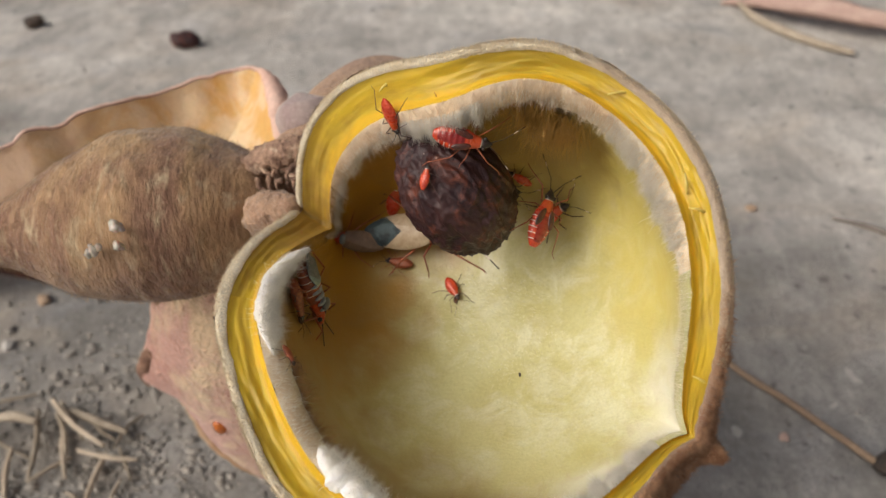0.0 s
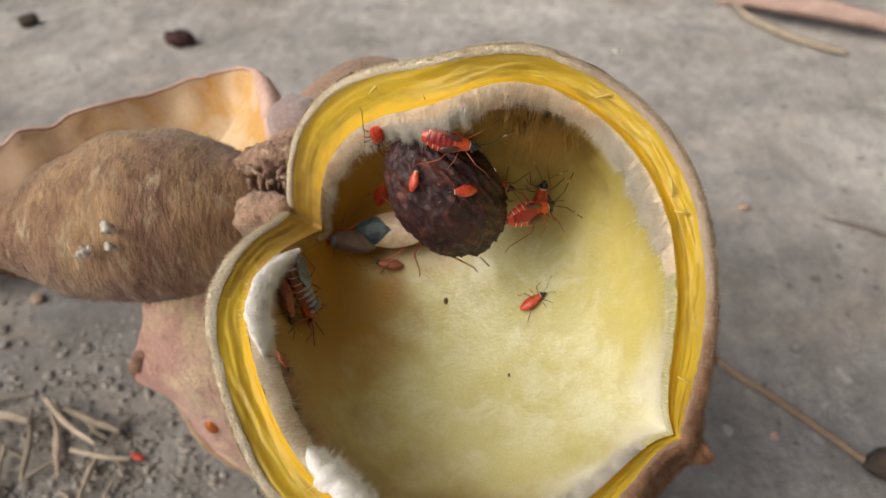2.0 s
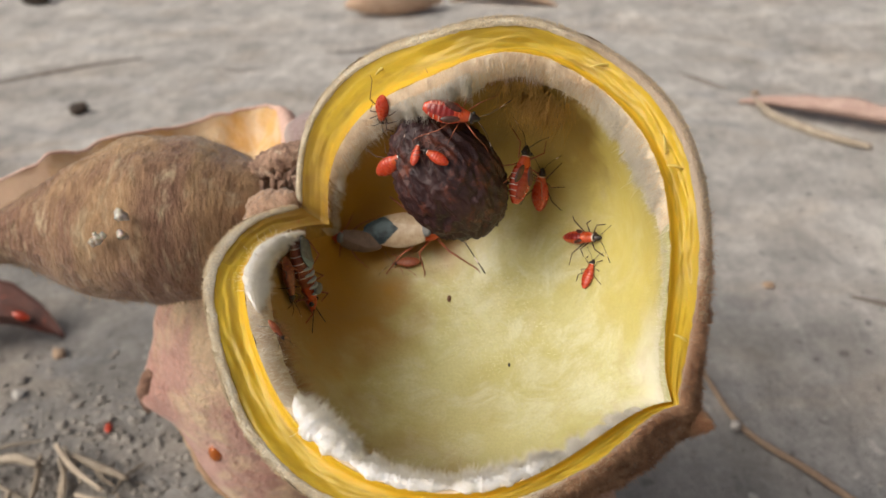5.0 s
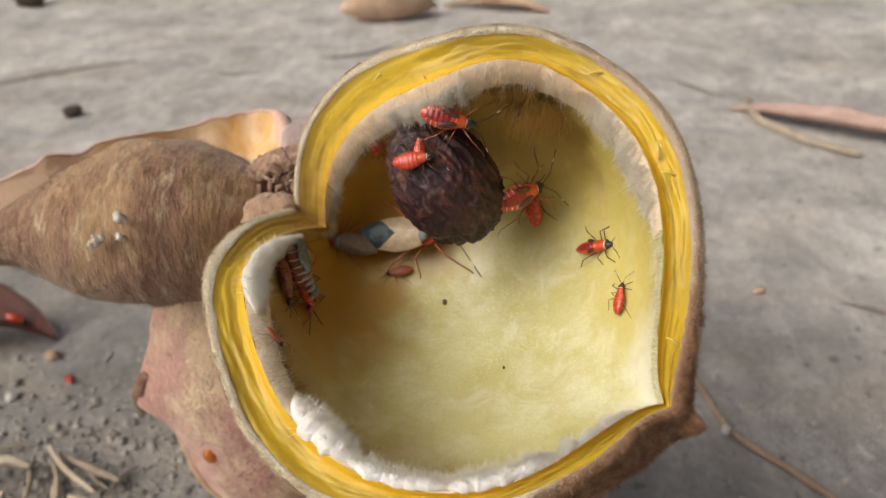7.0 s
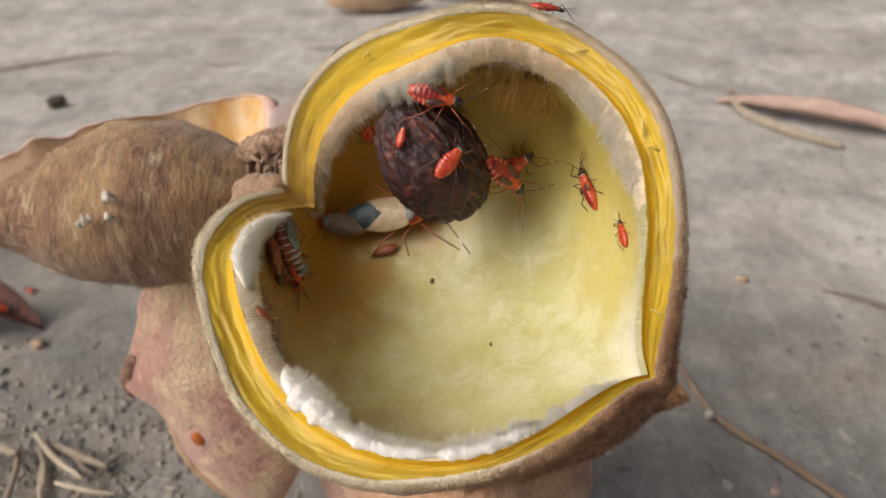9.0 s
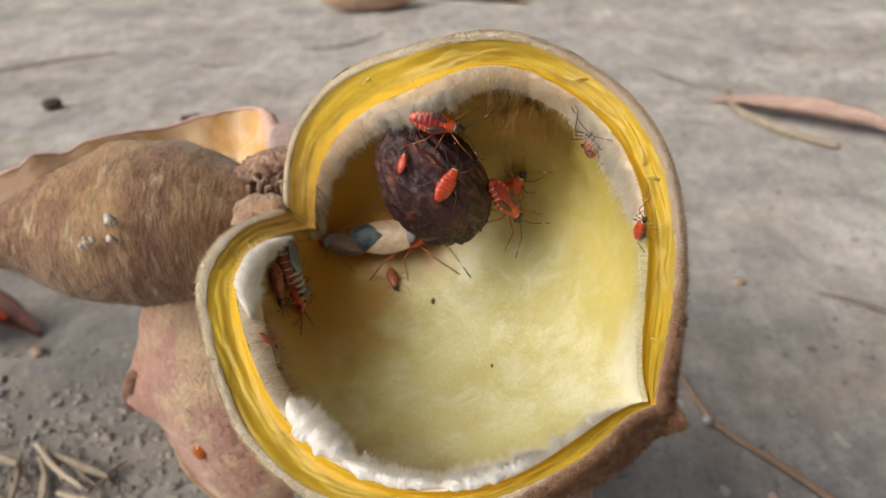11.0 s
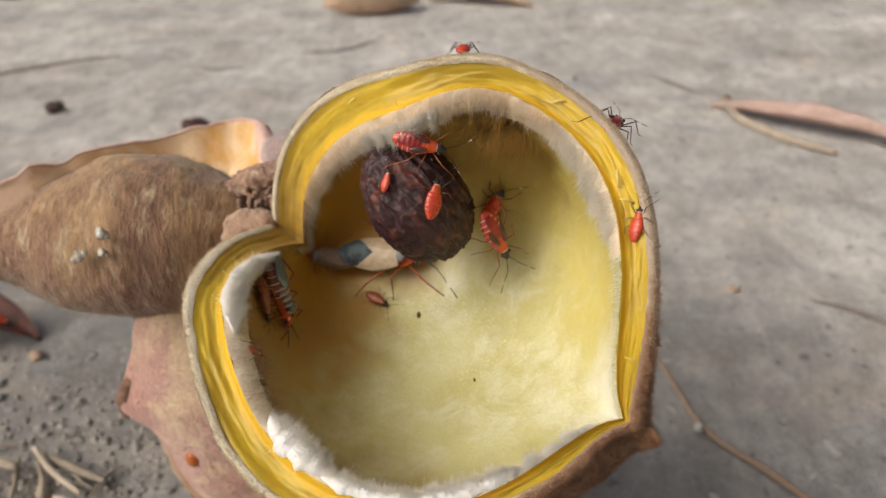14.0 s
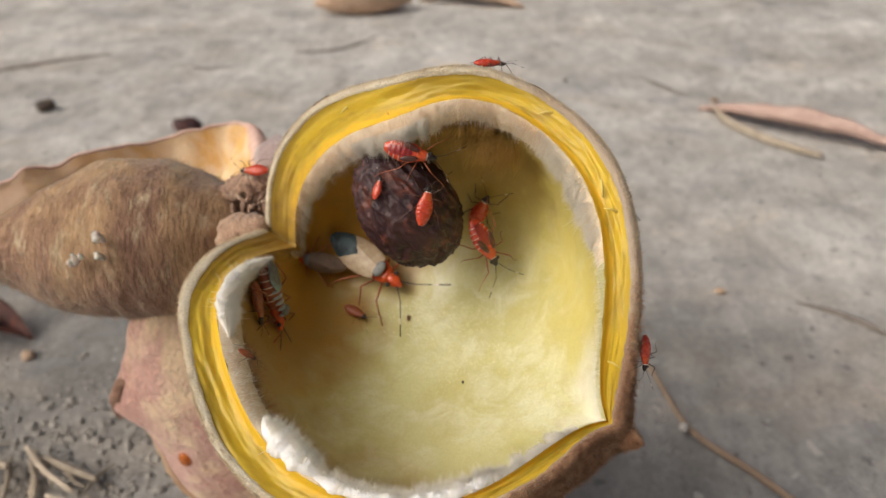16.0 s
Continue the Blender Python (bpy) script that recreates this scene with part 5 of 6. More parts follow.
def blob(rows, sides, profile, bands=(), back=None):
    """A body of rings from y0 to y1; profile(f) gives (half width, height up, height down, z). bands: spans of f that take the second material."""
    y0, y1, fn = profile
    verts, faces, mats = [], [], []
    for k in range(rows + 1):
        f = k / rows
        w, up, down, z = fn(f)
        for s in range(sides):
            a = 2 * math.pi * s / sides
            verts.append((math.cos(a) * w, y0 + (y1 - y0) * f, z + (math.sin(a) * up if math.sin(a) > 0 else math.sin(a) * down)))
    for k in range(rows):
        mid = (k + 0.5) / rows
        for s in range(sides):
            s2 = (s + 1) % sides
            faces.append((k * sides + s, k * sides + s2, (k + 1) * sides + s2, (k + 1) * sides + s)[::-1])
            dorsal = back and back[0] < mid < back[1] and math.sin(2 * math.pi * (s + 0.5) / sides) > 0.82 + 0.15 * abs(2 * mid - back[0] - back[1])
            mats.append(2 if dorsal else 1 if any(lo <= mid <= hi for lo, hi in bands) else 0)
    faces += [tuple(range(sides))[::1], tuple(range(rows * sides, (rows + 1) * sides))[::-1]]
    mats += [0, 0]
    me = pydata(verts, faces)
    me.polygons.foreach_set("material_index", mats)
    return me


def polyline_mesh(pts, radii, sides=6):
    line = [Vector(p) for p in pts]
    fine, rr = [], []
    for k in range(len(line) - 1):
        for j in range(3):
            fine.append(line[k].lerp(line[k + 1], j / 3))
            rr.append(radii[k] + (radii[k + 1] - radii[k]) * j / 3)
    return tube_mesh(fine + [line[-1]], rr + [radii[-1]], sides)


def bug(label, length, style="nymph", splay=1.0, antenna=(28, 34), legs=None, category="bug", group="bugs"):
    """A plant bug of that length in centimetres, heading +y with its feet at z = 0."""
    ob = thing("bug", (0, 0, 0), label, category, group)
    L = length
    red = {"nymph": M_RED, "striped": M_RED, "adult": M_ORED, "dim": M_LEGRED, "orange": M_ORED, "side": M_LEGRED, "dark": M_LEGRED}[style]
    leg_mat = legs or (M_LEGRED if style in ("adult", "dim", "side", "striped") else M_LEG)

    def add(name, me, mats, parent=ob, lab=""):
        me.transform(Matrix.Scale(L, 4))
        return part_mesh(name, me, mats, parent, lab)

    slim = 0.72 if style in ("adult", "dim", "orange") else 0.85 if style == "side" else 1.0
    def abdomen(f):
        r = max(0.02, math.sin(math.pi * min(1, 0.04 + f * 0.80)) ** 0.62)
        seg = 1 + 0.025 * math.cos(f * 2 * math.pi * 7)
        return 0.205 * slim * r * seg, 0.125 * r * seg, 0.105 * r * seg, 0.20
    bands = [(c - h, c + h) for c in (0.17, 0.31, 0.45, 0.59, 0.73) for h in ((0.012,) if style == "side" else (0.007,))] if style in ("striped", "side") else ()
    add("abdomen", blob(100, 24, (-0.52, 0.16, abdomen), bands, (0.12, 0.8) if style in ("orange", "striped") else None), [red, M_BAND, M_DRED], lab="white-banded red abdomen" if bands else "glossy red abdomen")
    def thorax(f):
        r = 0.72 + 0.28 * math.sin(math.pi * (0.9 - 0.75 * f))
        taper = 1 - 0.42 * f
        end = min(1, 5 * f + 0.5, 5 * (1 - f) + 0.5)
        return 0.165 * r * taper * end * (0.9 if style not in ("adult", "dim") else 1.0), 0.10 * taper * end, 0.09 * taper * end, 0.205
    add("thorax", blob(14, 20, (0.08, 0.33, thorax), [(0.86, 0.97)] if style in ("nymph", "striped", "orange") else ()), [M_ORED if style != "dark" else M_LEGRED, M_BAND])
    def head(f):
        r = math.sqrt(max(0.03, 1 - (2 * f - 0.85) ** 2 * 0.75)) * (1 - 0.55 * f)
        return 0.10 * r, 0.085 * r, 0.08 * r, 0.195 - 0.03 * f
    hd = add("head", blob(12, 16, (0.31, 0.50, head)), M_ORED if style in ("adult", "dim", "side") else M_BLACK)
    for s in (-1, 1):
        bm = bmesh.new()
        bmesh.ops.create_icosphere(bm, subdivisions=2, radius=0.034 * L)
        bmesh.ops.translate(bm, verts=bm.verts, vec=Vector((0.082 * s, 0.36, 0.215)) * L)
        part("eye", bm, M_BLACK, hd)
    if style in ("striped", "orange"):
        for s in (-1, 1):
            bm = bmesh.new()
            bmesh.ops.create_icosphere(bm, subdivisions=3, radius=1)
            bmesh.ops.scale(bm, verts=bm.verts, vec=(0.06, 0.17, 0.03) if style == "striped" else (0.045, 0.10, 0.022))
            bmesh.ops.rotate(bm, verts=bm.verts, matrix=Matrix.Rotation(0.25 * s, 3, "Z"))
            bmesh.ops.translate(bm, verts=bm.verts, vec=(0.11 * s, -0.02, 0.305))
            bmesh.ops.scale(bm, verts=bm.verts, vec=(L, L, L))
            part("wing_pad", bm, M_PAD, ob, "dark wing pad")
    if style in ("adult", "dim", "side"):
        for s in (-1, 1):
            n, m = 52, 21
            P, Q, mats = np.zeros((n, m, 3)), np.zeros((n, m, 3)), []
            for i in range(n):
                f = i / (n - 1)
                y = 0.17 - 0.80 * f if style != "side" else -0.14 - 0.40 * f
                outer = (0.62 if style == "side" else 0.98) * (0.155 + 0.06 * math.sin(math.pi * min(1, f * 1.25))) * min(1.0, (1.02 - f) * 4) ** 0.5
                inner = -0.02 - 0.08 * min(1, f * 1.6) if f < 0.7 else -0.10 + 0.10 * (f - 0.7) / 0.3
                for j in range(m):
                    g = j / (m - 1)
                    x = inner + (outer - inner) * g
                    P[i, j] = (x * s, y, 0.350 - 0.08 * (max(0, x) / 0.2) ** 2 - 0.035 * f + 0.006 * s)
                    Q[i, j] = P[i, j] - np.array([0, 0, 0.012])
            me = grid_mesh(np.concatenate([P, Q[:, ::-1]], 1), close_v=True)
            mi = []
            for p in me.polygons:
                c = p.center
                mi.append(1 if abs(c.x) < 0.165 * min(1.0, (-0.16 - c.y) / 0.2) else 0)
            me.polygons.foreach_set("material_index", mi)
            add("wing", me, [{"adult": M_WING, "dim": M_WINGSHADED}.get(style, M_TEAL), {"side": M_SCUTE, "dim": M_WINGSHADED}.get(style, M_WINGTIP)], lab={"adult": "tan forewing with a blue-black tip", "dim": "forewing coloured dark brown for the shade of the notch"}.get(style, "bluish grey forewing"))
        bm = bmesh.new()
        bmesh.ops.create_icosphere(bm, subdivisions=3, radius=1)
        bmesh.ops.scale(bm, verts=bm.verts, vec=(0.11, 0.07, 0.04))
        bmesh.ops.translate(bm, verts=bm.verts, vec=(0, 0.19, 0.325))
        bmesh.ops.scale(bm, verts=bm.verts, vec=(L, L, L))
        part("scutellum", bm, M_SCUTE, ob, "grey collar plate")
    if style == "side":
        for k in range(5):
            bm = bmesh.new()
            bmesh.ops.create_icosphere(bm, subdivisions=3, radius=1)
            bmesh.ops.scale(bm, verts=bm.verts, vec=(0.125 - 0.008 * abs(k - 1), 0.026, 0.035))
            for v in bm.verts:
                v.co.z -= 2.2 * v.co.x ** 2
                v.co.y -= 0.9 * v.co.x ** 2
            bmesh.ops.translate(bm, verts=bm.verts, vec=(0.035, -0.12 + 0.085 * k, 0.312))
            bmesh.ops.scale(bm, verts=bm.verts, vec=(L, L, L))
            part("back_plate", bm, M_LOBE, ob, "bluish white bar across the back")
    # legs: hip, knee, ankle, toe
    for k, (hy, ky, ty) in enumerate(((0.25, 0.44, 0.66), (0.16, 0.14, 0.10), (0.05, -0.20, -0.50))):
        reach = (0.9, 0.95, 1.15)[k]
        for s in (-1, 1):
            hip = Vector((0.10 * s, hy, 0.15))
            wob = 0.05 * math.sin(k * 2.3 + s + L * 9)
            pts = [Vector(), Vector((0.20 * s * splay * reach, (ky - hy) * 0.9 + wob, 0.15)), Vector((0.38 * s * splay * reach, ty - hy + wob, -0.125)), Vector((0.46 * s * splay * reach, (ty - hy) * 1.15 + wob, -0.142))]
            me = polyline_mesh([p * L for p in pts], [g * L for g in ((0.0145, 0.012, 0.008, 0.006) if style in ("nymph", "orange") else (0.014, 0.011, 0.007, 0.005))])
            leg = part_mesh("leg", me, leg_mat, ob)
            leg.location = hip * L * CM
    for s, out in ((-1, antenna[0]), (1, antenna[1])):
        t = math.radians(out)
        d = Vector((math.sin(t) * s, math.cos(t), 0.18))
        e = Vector((math.sin(t * 1.5) * s, math.cos(t * 1.5), -0.12))
        p0 = Vector()
        g = 2.5 if style == "side" else 1.0
        pts = [p0, d * 0.22 * g, (d * 0.22 + e * 0.2) * g, (d * 0.22 + e * 0.42) * g]
        me = polyline_mesh([p * L for p in pts], [0.0075 * L, 0.0065 * L, 0.006 * L, 0.008 * L], 5)
        mi = []
        for p in me.polygons:
            r = p.center.length / L
            mi.append(1 if 0.42 < r / g < 0.46 else 0)
        me.polygons.foreach_set("material_index", mi)
        an = part_mesh("antenna", me, [M_BLACK, M_BAND], ob)
        an.location = Vector((0.035 * s, 0.46, 0.20)) * L * CM
    return ob


def stride(ob, spans, rate=5.0, swing=16):
    """Legs and antennae swing while the bug walks, in each span of seconds, and rest between."""
    for n, child in enumerate([c for c in ob.children if c.name.split(".")[0] in ("leg", "antenna")]):
        feeler = child.name.startswith("antenna")
        base = child.location.copy()
        rows = []
        for k in range(65):
            t = k * 0.25
            on = 1.0 if any(a <= t <= b for a, b in spans) else 0.0
            turn = (9 if feeler else swing) * math.sin(t * rate * (0.6 if feeler else 1.0) + n * 2.1) * (0.6 if feeler and not on else on)
            rows.append((t, pose(base.x, base.y, base.z, 0, 0, turn)))
        walk(child, rows)


def at_cm(x, y, z, rx, ry, rz):
    return pose(x * CM, y * CM, z * CM, rx, ry, rz)


striped_bug = bug("red nymph with white bands and dark wing pads, on the seed", 0.8, "striped")
striped_bug.matrix_basis = at_cm(3.390, 12.904, 14.125, -37.0, 66.5, -124.7)
small_seed_bug = bug("tiny red nymph on the wrinkled seed", 0.36, "nymph")
small_seed_bug.matrix_basis = at_cm(2.895, 12.846, 13.526, 56.0, -3.1, -28.9)
hanging_bug = bug("plump orange-red nymph beside the seed", 0.6, "nymph")
seed_walker = bug("plump orange-red nymph walking over the seed", 0.64, "nymph")
side_walker = bug("red nymph crossing the seed", 0.42, "nymph")
hidden_bug = bug("small orange nymph peering from behind the seed", 0.45, "nymph")
right_bug = bug("red nymph with white bands at the seed's side", 0.9, "striped")
red_bug = bug("plump red nymph on the lining beside the seed", 0.72, "nymph")
tall_walker = bug("slender orange-red nymph with long banded feelers, climbing the pod", 0.72, "orange")
small_walker = bug("small red nymph with a black head, wandering over the pod", 0.48, "nymph")
rim_walker = bug("red nymph with dark legs on the pale felt edge", 0.5, "nymph")
winged_bug = bug("adult bug with folded tan wings and blue-black tips", 1.5, "adult")
mate_bug = bug("adult bug with greyish wings beside its mate", 0.9, "dim", antenna=(40, 46))
mate_bug.matrix_basis = at_cm(1.36, 14.60, 11.16, 30.0, -59.3, 68.7)
lip_bug = bug("large bug with bluish wings and white bars against the lip", 1.25, "side", antenna=(8, 60))
lip_bug.matrix_basis = at_cm(0.788, 12.759, 11.458, -78.0, -5.7, -97.4)
tuft_bug = bug("dark red bug half hidden by white hair", 0.7, "dark")
tuft_bug.matrix_basis = at_cm(0.773, 12.303, 11.652, -78.0, -23.6, -94.4)
# its red is darkened to stand for shade under the winged bug
floor_bug = bug("nymph coloured dull red for the shade under the winged bug", 0.5, "dark", legs=M_LEGRED)
corner_bug = bug("tiny red nymph at the hairy lip", 0.32, "dark")
hub_bug = bug("red nymph crossing the woody hub", 0.55, "nymph")
ground_bug = bug("red nymph running over the soil", 0.62, "nymph")
leaf_bug = bug("red bug on a dark dead leaf", 0.8, "nymph")
leaf_bug.matrix_basis = at_cm(-14.635, 26.843, 0.784, -32.5, 36.4, -107.8)


# ---- what moves ----
def motions():
    stride(striped_bug, [])
    walk(hanging_bug, [
        (0, at_cm(2.447, 13.502, 14.167, -101.0, 8.7, 137.8)),
        (0.5, at_cm(2.506, 13.473, 14.078, -108.2, 14.5, 138.9)),
        (1, at_cm(2.415, 13.548, 14.082, -103.6, 4.8, 139.7)),
        (1.5, at_cm(2.351, 13.639, 13.939, 66.9, -164.2, -25.3)),
        (2, at_cm(2.316, 13.725, 13.804, 61.6, -158.3, -18.2)),
        (2.5, at_cm(2.242, 13.887, 13.639, 52.7, -162.8, -7.7)),
        (3, at_cm(2.310, 13.700, 13.852, 62.0, -157.9, -19.5)),
        (5.3, at_cm(2.346, 13.646, 13.951, 73.9, -156.6, -30.6)),
        (5.5, at_cm(2.308, 13.685, 13.922, 73.5, -156.6, -30.4)),
        (6, at_cm(2.240, 13.802, 13.740, 58.4, -157.5, -14.2)),
        (6.5, at_cm(2.163, 14.008, 13.515, 52.4, -163.6, -3.3)),
        (7, at_cm(2.056, 14.367, 13.166, 47.9, -172.0, 7.1)),
        (7.5, at_cm(2.023, 14.541, 12.971, 50.1, -171.6, 6.9)),
        (8, at_cm(2.054, 14.500, 13.021, 49.4, -172.9, 8.0)),
        (8.5, at_cm(2.056, 14.520, 13.000, 50.0, -172.4, 7.3)),
        (9, at_cm(2.101, 14.525, 12.986, 49.4, -173.3, 4.4)),
        (9.5, at_cm(2.131, 14.465, 13.052, 49.5, -177.1, 0.9)),
        (10, at_cm(2.068, 14.582, 12.928, 50.5, 177.4, -0.5)),
        (10.2, at_cm(2.108, 14.619, 12.879, 51.2, 174.6, -7.4)),
        (12.3, at_cm(2.921, 14.773, 12.397, 59.2, 145.6, -38.7)),
        (16, at_cm(3.146, 14.565, 12.617, 56.8, 150.4, -35.5)),
    ])
    walk(seed_walker, [
        (0, at_cm(2.096, 15.197, 11.633, 81.3, 11.1, -7.7)),
        (0.5, at_cm(1.998, 15.198, 11.851, 91.7, 12.4, 0.2)),
        (1, at_cm(2.086, 15.163, 11.995, 100.0, 12.8, -3.0)),
        (1.5, at_cm(2.041, 15.176, 11.941, 98.5, 12.5, -0.8)),
        (2, at_cm(2.043, 15.192, 11.874, 94.3, 12.8, -2.7)),
        (2.5, at_cm(2.010, 15.183, 11.916, 96.7, 16.0, 1.6)),
        (3, at_cm(1.979, 15.118, 12.137, 109.6, 16.9, 7.8)),
        (5.3, at_cm(2.601, 13.077, 13.350, 65.4, 60.4, -53.3)),
        (5.5, at_cm(2.666, 13.029, 13.388, 39.7, 58.8, -80.7)),
        (6, at_cm(2.779, 12.838, 13.474, 33.5, 54.8, -83.9)),
        (6.5, at_cm(2.858, 12.808, 13.505, 44.9, 54.1, -82.5)),
        (7, at_cm(2.916, 12.842, 13.493, 25.7, 52.1, -74.6)),
        (7.5, at_cm(3.347, 12.640, 13.191, 55.6, 53.8, -30.2)),
        (8, at_cm(3.548, 12.713, 13.285, 32.0, 54.2, -26.7)),
        (8.5, at_cm(3.570, 12.730, 13.278, 35.8, 52.8, -22.5)),
        (9, at_cm(3.575, 12.731, 13.221, 60.9, 40.5, -7.2)),
        (9.5, at_cm(3.531, 12.729, 13.207, 59.4, 38.7, -6.5)),
        (10, at_cm(3.516, 12.725, 13.227, 69.7, 39.0, 4.8)),
        (12.5, at_cm(3.490, 12.771, 13.354, 63.1, 29.8, 4.9)),
        (14.5, at_cm(3.563, 12.738, 13.297, 59.3, 19.1, 14.6)),
        (16, at_cm(3.570, 12.764, 13.325, 69.6, 17.3, 13.6)),
    ])
    stride(seed_walker, [(0.0, 1.2), (3.0, 9.0)])
    walk(side_walker, [
        (0, at_cm(4.248, 14.454, 12.537, 107.9, -55.8, -25.1)),
        (0.5, at_cm(4.296, 14.438, 12.579, 107.1, -55.5, -22.7)),
        (1, at_cm(4.257, 14.451, 12.545, 124.4, -72.3, -40.5)),
        (1.5, at_cm(3.868, 12.965, 13.155, 44.3, -57.4, 79.3)),
        (2, at_cm(3.496, 12.782, 13.357, 16.8, -54.1, 100.3)),
        (2.5, at_cm(3.511, 12.790, 13.353, -4.2, -57.9, 108.3)),
        (3, at_cm(3.567, 12.744, 13.339, 49.7, -54.2, 79.6)),
        (3.2, at_cm(3.516, 12.765, 13.344, 37.9, -57.9, 73.3)),
        (5.3, at_cm(3.119, 12.820, 13.560, 37.1, -44.4, 47.2)),
        (5.5, at_cm(3.132, 12.875, 13.604, 31.6, -37.1, 53.3)),
        (6, at_cm(3.066, 12.937, 13.643, 29.6, -27.9, 61.5)),
        (6.5, at_cm(3.013, 12.955, 13.679, 35.6, -28.1, 5.6)),
        (7, at_cm(2.946, 12.915, 13.641, 46.5, -2.4, 1.8)),
        (7.5, at_cm(3.053, 12.894, 13.623, 34.6, 9.6, 11.4)),
        (8, at_cm(2.889, 13.074, 13.727, 49.0, 8.7, -0.5)),
        (9, at_cm(3.099, 13.160, 14.116, 138.6, 13.1, 6.0)),
        (16, at_cm(3.318, 13.078, 14.193, 136.2, 5.0, 12.9)),
    ])
    stride(side_walker, [(1.0, 2.2), (3.2, 9.0)])
    walk(hidden_bug, [
        (0, at_cm(2.746, 15.020, 11.767, 112.5, -104.6, -44.1)),
        (3, at_cm(2.821, 14.989, 11.865, 87.6, -105.4, -22.1)),
        (5.3, at_cm(2.500, 15.098, 11.831, -40.6, -92.0, 112.9)),
        (5.5, at_cm(2.408, 15.126, 11.805, -40.8, -93.0, 115.0)),
        (6, at_cm(2.324, 15.154, 11.766, 91.9, -82.4, -16.9)),
        (6.5, at_cm(2.304, 15.162, 11.746, 83.7, -75.4, -6.2)),
        (7, at_cm(2.307, 15.152, 11.869, 104.7, -60.3, -24.7)),
        (7.5, at_cm(2.493, 15.040, 12.125, 106.8, -18.5, -20.3)),
        (9, at_cm(2.922, 14.734, 12.459, 115.4, 5.5, -18.2)),
        (16, at_cm(3.064, 14.824, 12.114, 100.9, -1.2, -24.6)),
    ])
    walk(right_bug, [
        (0, at_cm(4.459, 13.448, 12.427, 55.6, 35.5, 13.0)),
        (0.5, at_cm(4.459, 13.447, 12.425, 55.8, 35.4, 13.2)),
        (1, at_cm(4.476, 13.443, 12.421, 55.8, 35.3, 13.3)),
        (1.5, at_cm(4.490, 13.442, 12.422, 53.2, 40.0, 8.8)),
        (2, at_cm(4.471, 13.514, 12.518, -3.8, 62.8, -59.3)),
        (2.5, at_cm(4.412, 13.616, 12.660, -56.0, 36.2, -123.4)),
        (3, at_cm(4.307, 13.612, 12.662, -63.0, 21.8, -134.6)),
        (3.2, at_cm(4.252, 13.618, 12.671, -62.2, 26.9, -131.8)),
        (4.2, at_cm(4.253, 13.786, 13.024, 10.2, 69.4, -44.9)),
        (5.3, at_cm(4.299, 13.654, 12.807, 70.9, 17.1, 28.7)),
        (5.5, at_cm(4.320, 13.649, 12.790, 70.4, 17.2, 28.4)),
        (6, at_cm(4.326, 13.630, 12.750, 69.6, 21.6, 26.6)),
        (6.5, at_cm(4.362, 13.557, 12.592, 62.7, 43.0, 15.0)),
        (7, at_cm(4.359, 13.581, 12.646, 23.9, 69.0, -30.3)),
        (7.5, at_cm(4.344, 13.600, 12.684, 12.4, 70.6, -42.3)),
        (8, at_cm(4.326, 13.589, 12.668, -12.0, 71.1, -68.3)),
        (8.5, at_cm(4.332, 13.604, 12.706, -61.9, 48.6, -124.0)),
        (9, at_cm(4.321, 13.558, 12.601, -66.1, 38.6, -130.3)),
        (9.5, at_cm(4.320, 13.572, 12.639, -67.2, 36.4, -132.0)),
        (10, at_cm(4.315, 13.583, 12.656, -67.4, 33.1, -133.2)),
        (12.5, at_cm(4.360, 13.427, 12.333, -66.7, 20.6, -135.8)),
        (14.5, at_cm(4.439, 13.414, 12.305, -66.7, 18.5, -136.4)),
        (16, at_cm(4.440, 13.404, 12.289, -66.4, 18.7, -136.2)),
    ])
    stride(right_bug, [(1.5, 9.0)])
    walk(red_bug, [
        (0, at_cm(4.797, 14.217, 11.955, 58.5, 41.3, -50.8)),
        (0.5, at_cm(4.771, 14.221, 11.940, 58.3, 41.0, -51.8)),
        (1, at_cm(4.784, 14.217, 11.939, 58.4, 42.0, -49.1)),
        (1.5, at_cm(4.768, 14.229, 11.950, 61.8, 33.1, -45.2)),
        (2, at_cm(4.805, 14.296, 12.244, 80.8, 3.0, -27.0)),
        (2.5, at_cm(4.725, 14.344, 12.289, 81.2, -1.1, -23.6)),
        (3, at_cm(4.737, 14.343, 12.307, 81.3, -1.5, -23.3)),
        (5.3, at_cm(4.738, 14.347, 12.360, 84.9, 0.3, -23.9)),
        (5.5, at_cm(4.720, 14.364, 12.417, 85.3, 0.5, -21.6)),
        (6, at_cm(4.703, 14.359, 12.345, 85.3, 0.3, -22.3)),
        (6.5, at_cm(4.759, 14.336, 12.345, 84.9, -4.1, -23.1)),
        (7, at_cm(4.692, 14.336, 12.144, 77.3, -17.5, -20.5)),
        (7.5, at_cm(4.696, 14.358, 12.296, 80.9, 24.1, -26.2)),
        (8, at_cm(4.635, 14.385, 12.344, 84.5, 43.3, -23.3)),
        (8.5, at_cm(4.621, 14.402, 12.429, 83.9, 52.8, -23.1)),
        (9, at_cm(4.627, 14.378, 12.541, 101.8, 51.3, -7.1)),
        (10, at_cm(4.616, 14.375, 12.570, 100.0, 42.3, -9.6)),
        (12.5, at_cm(4.524, 14.429, 12.394, 86.8, 25.5, -17.3)),
        (14.5, at_cm(4.498, 14.439, 12.418, 87.2, 25.7, -15.7)),
        (16, at_cm(4.459, 14.434, 12.474, 99.6, 24.8, -8.0)),
    ])
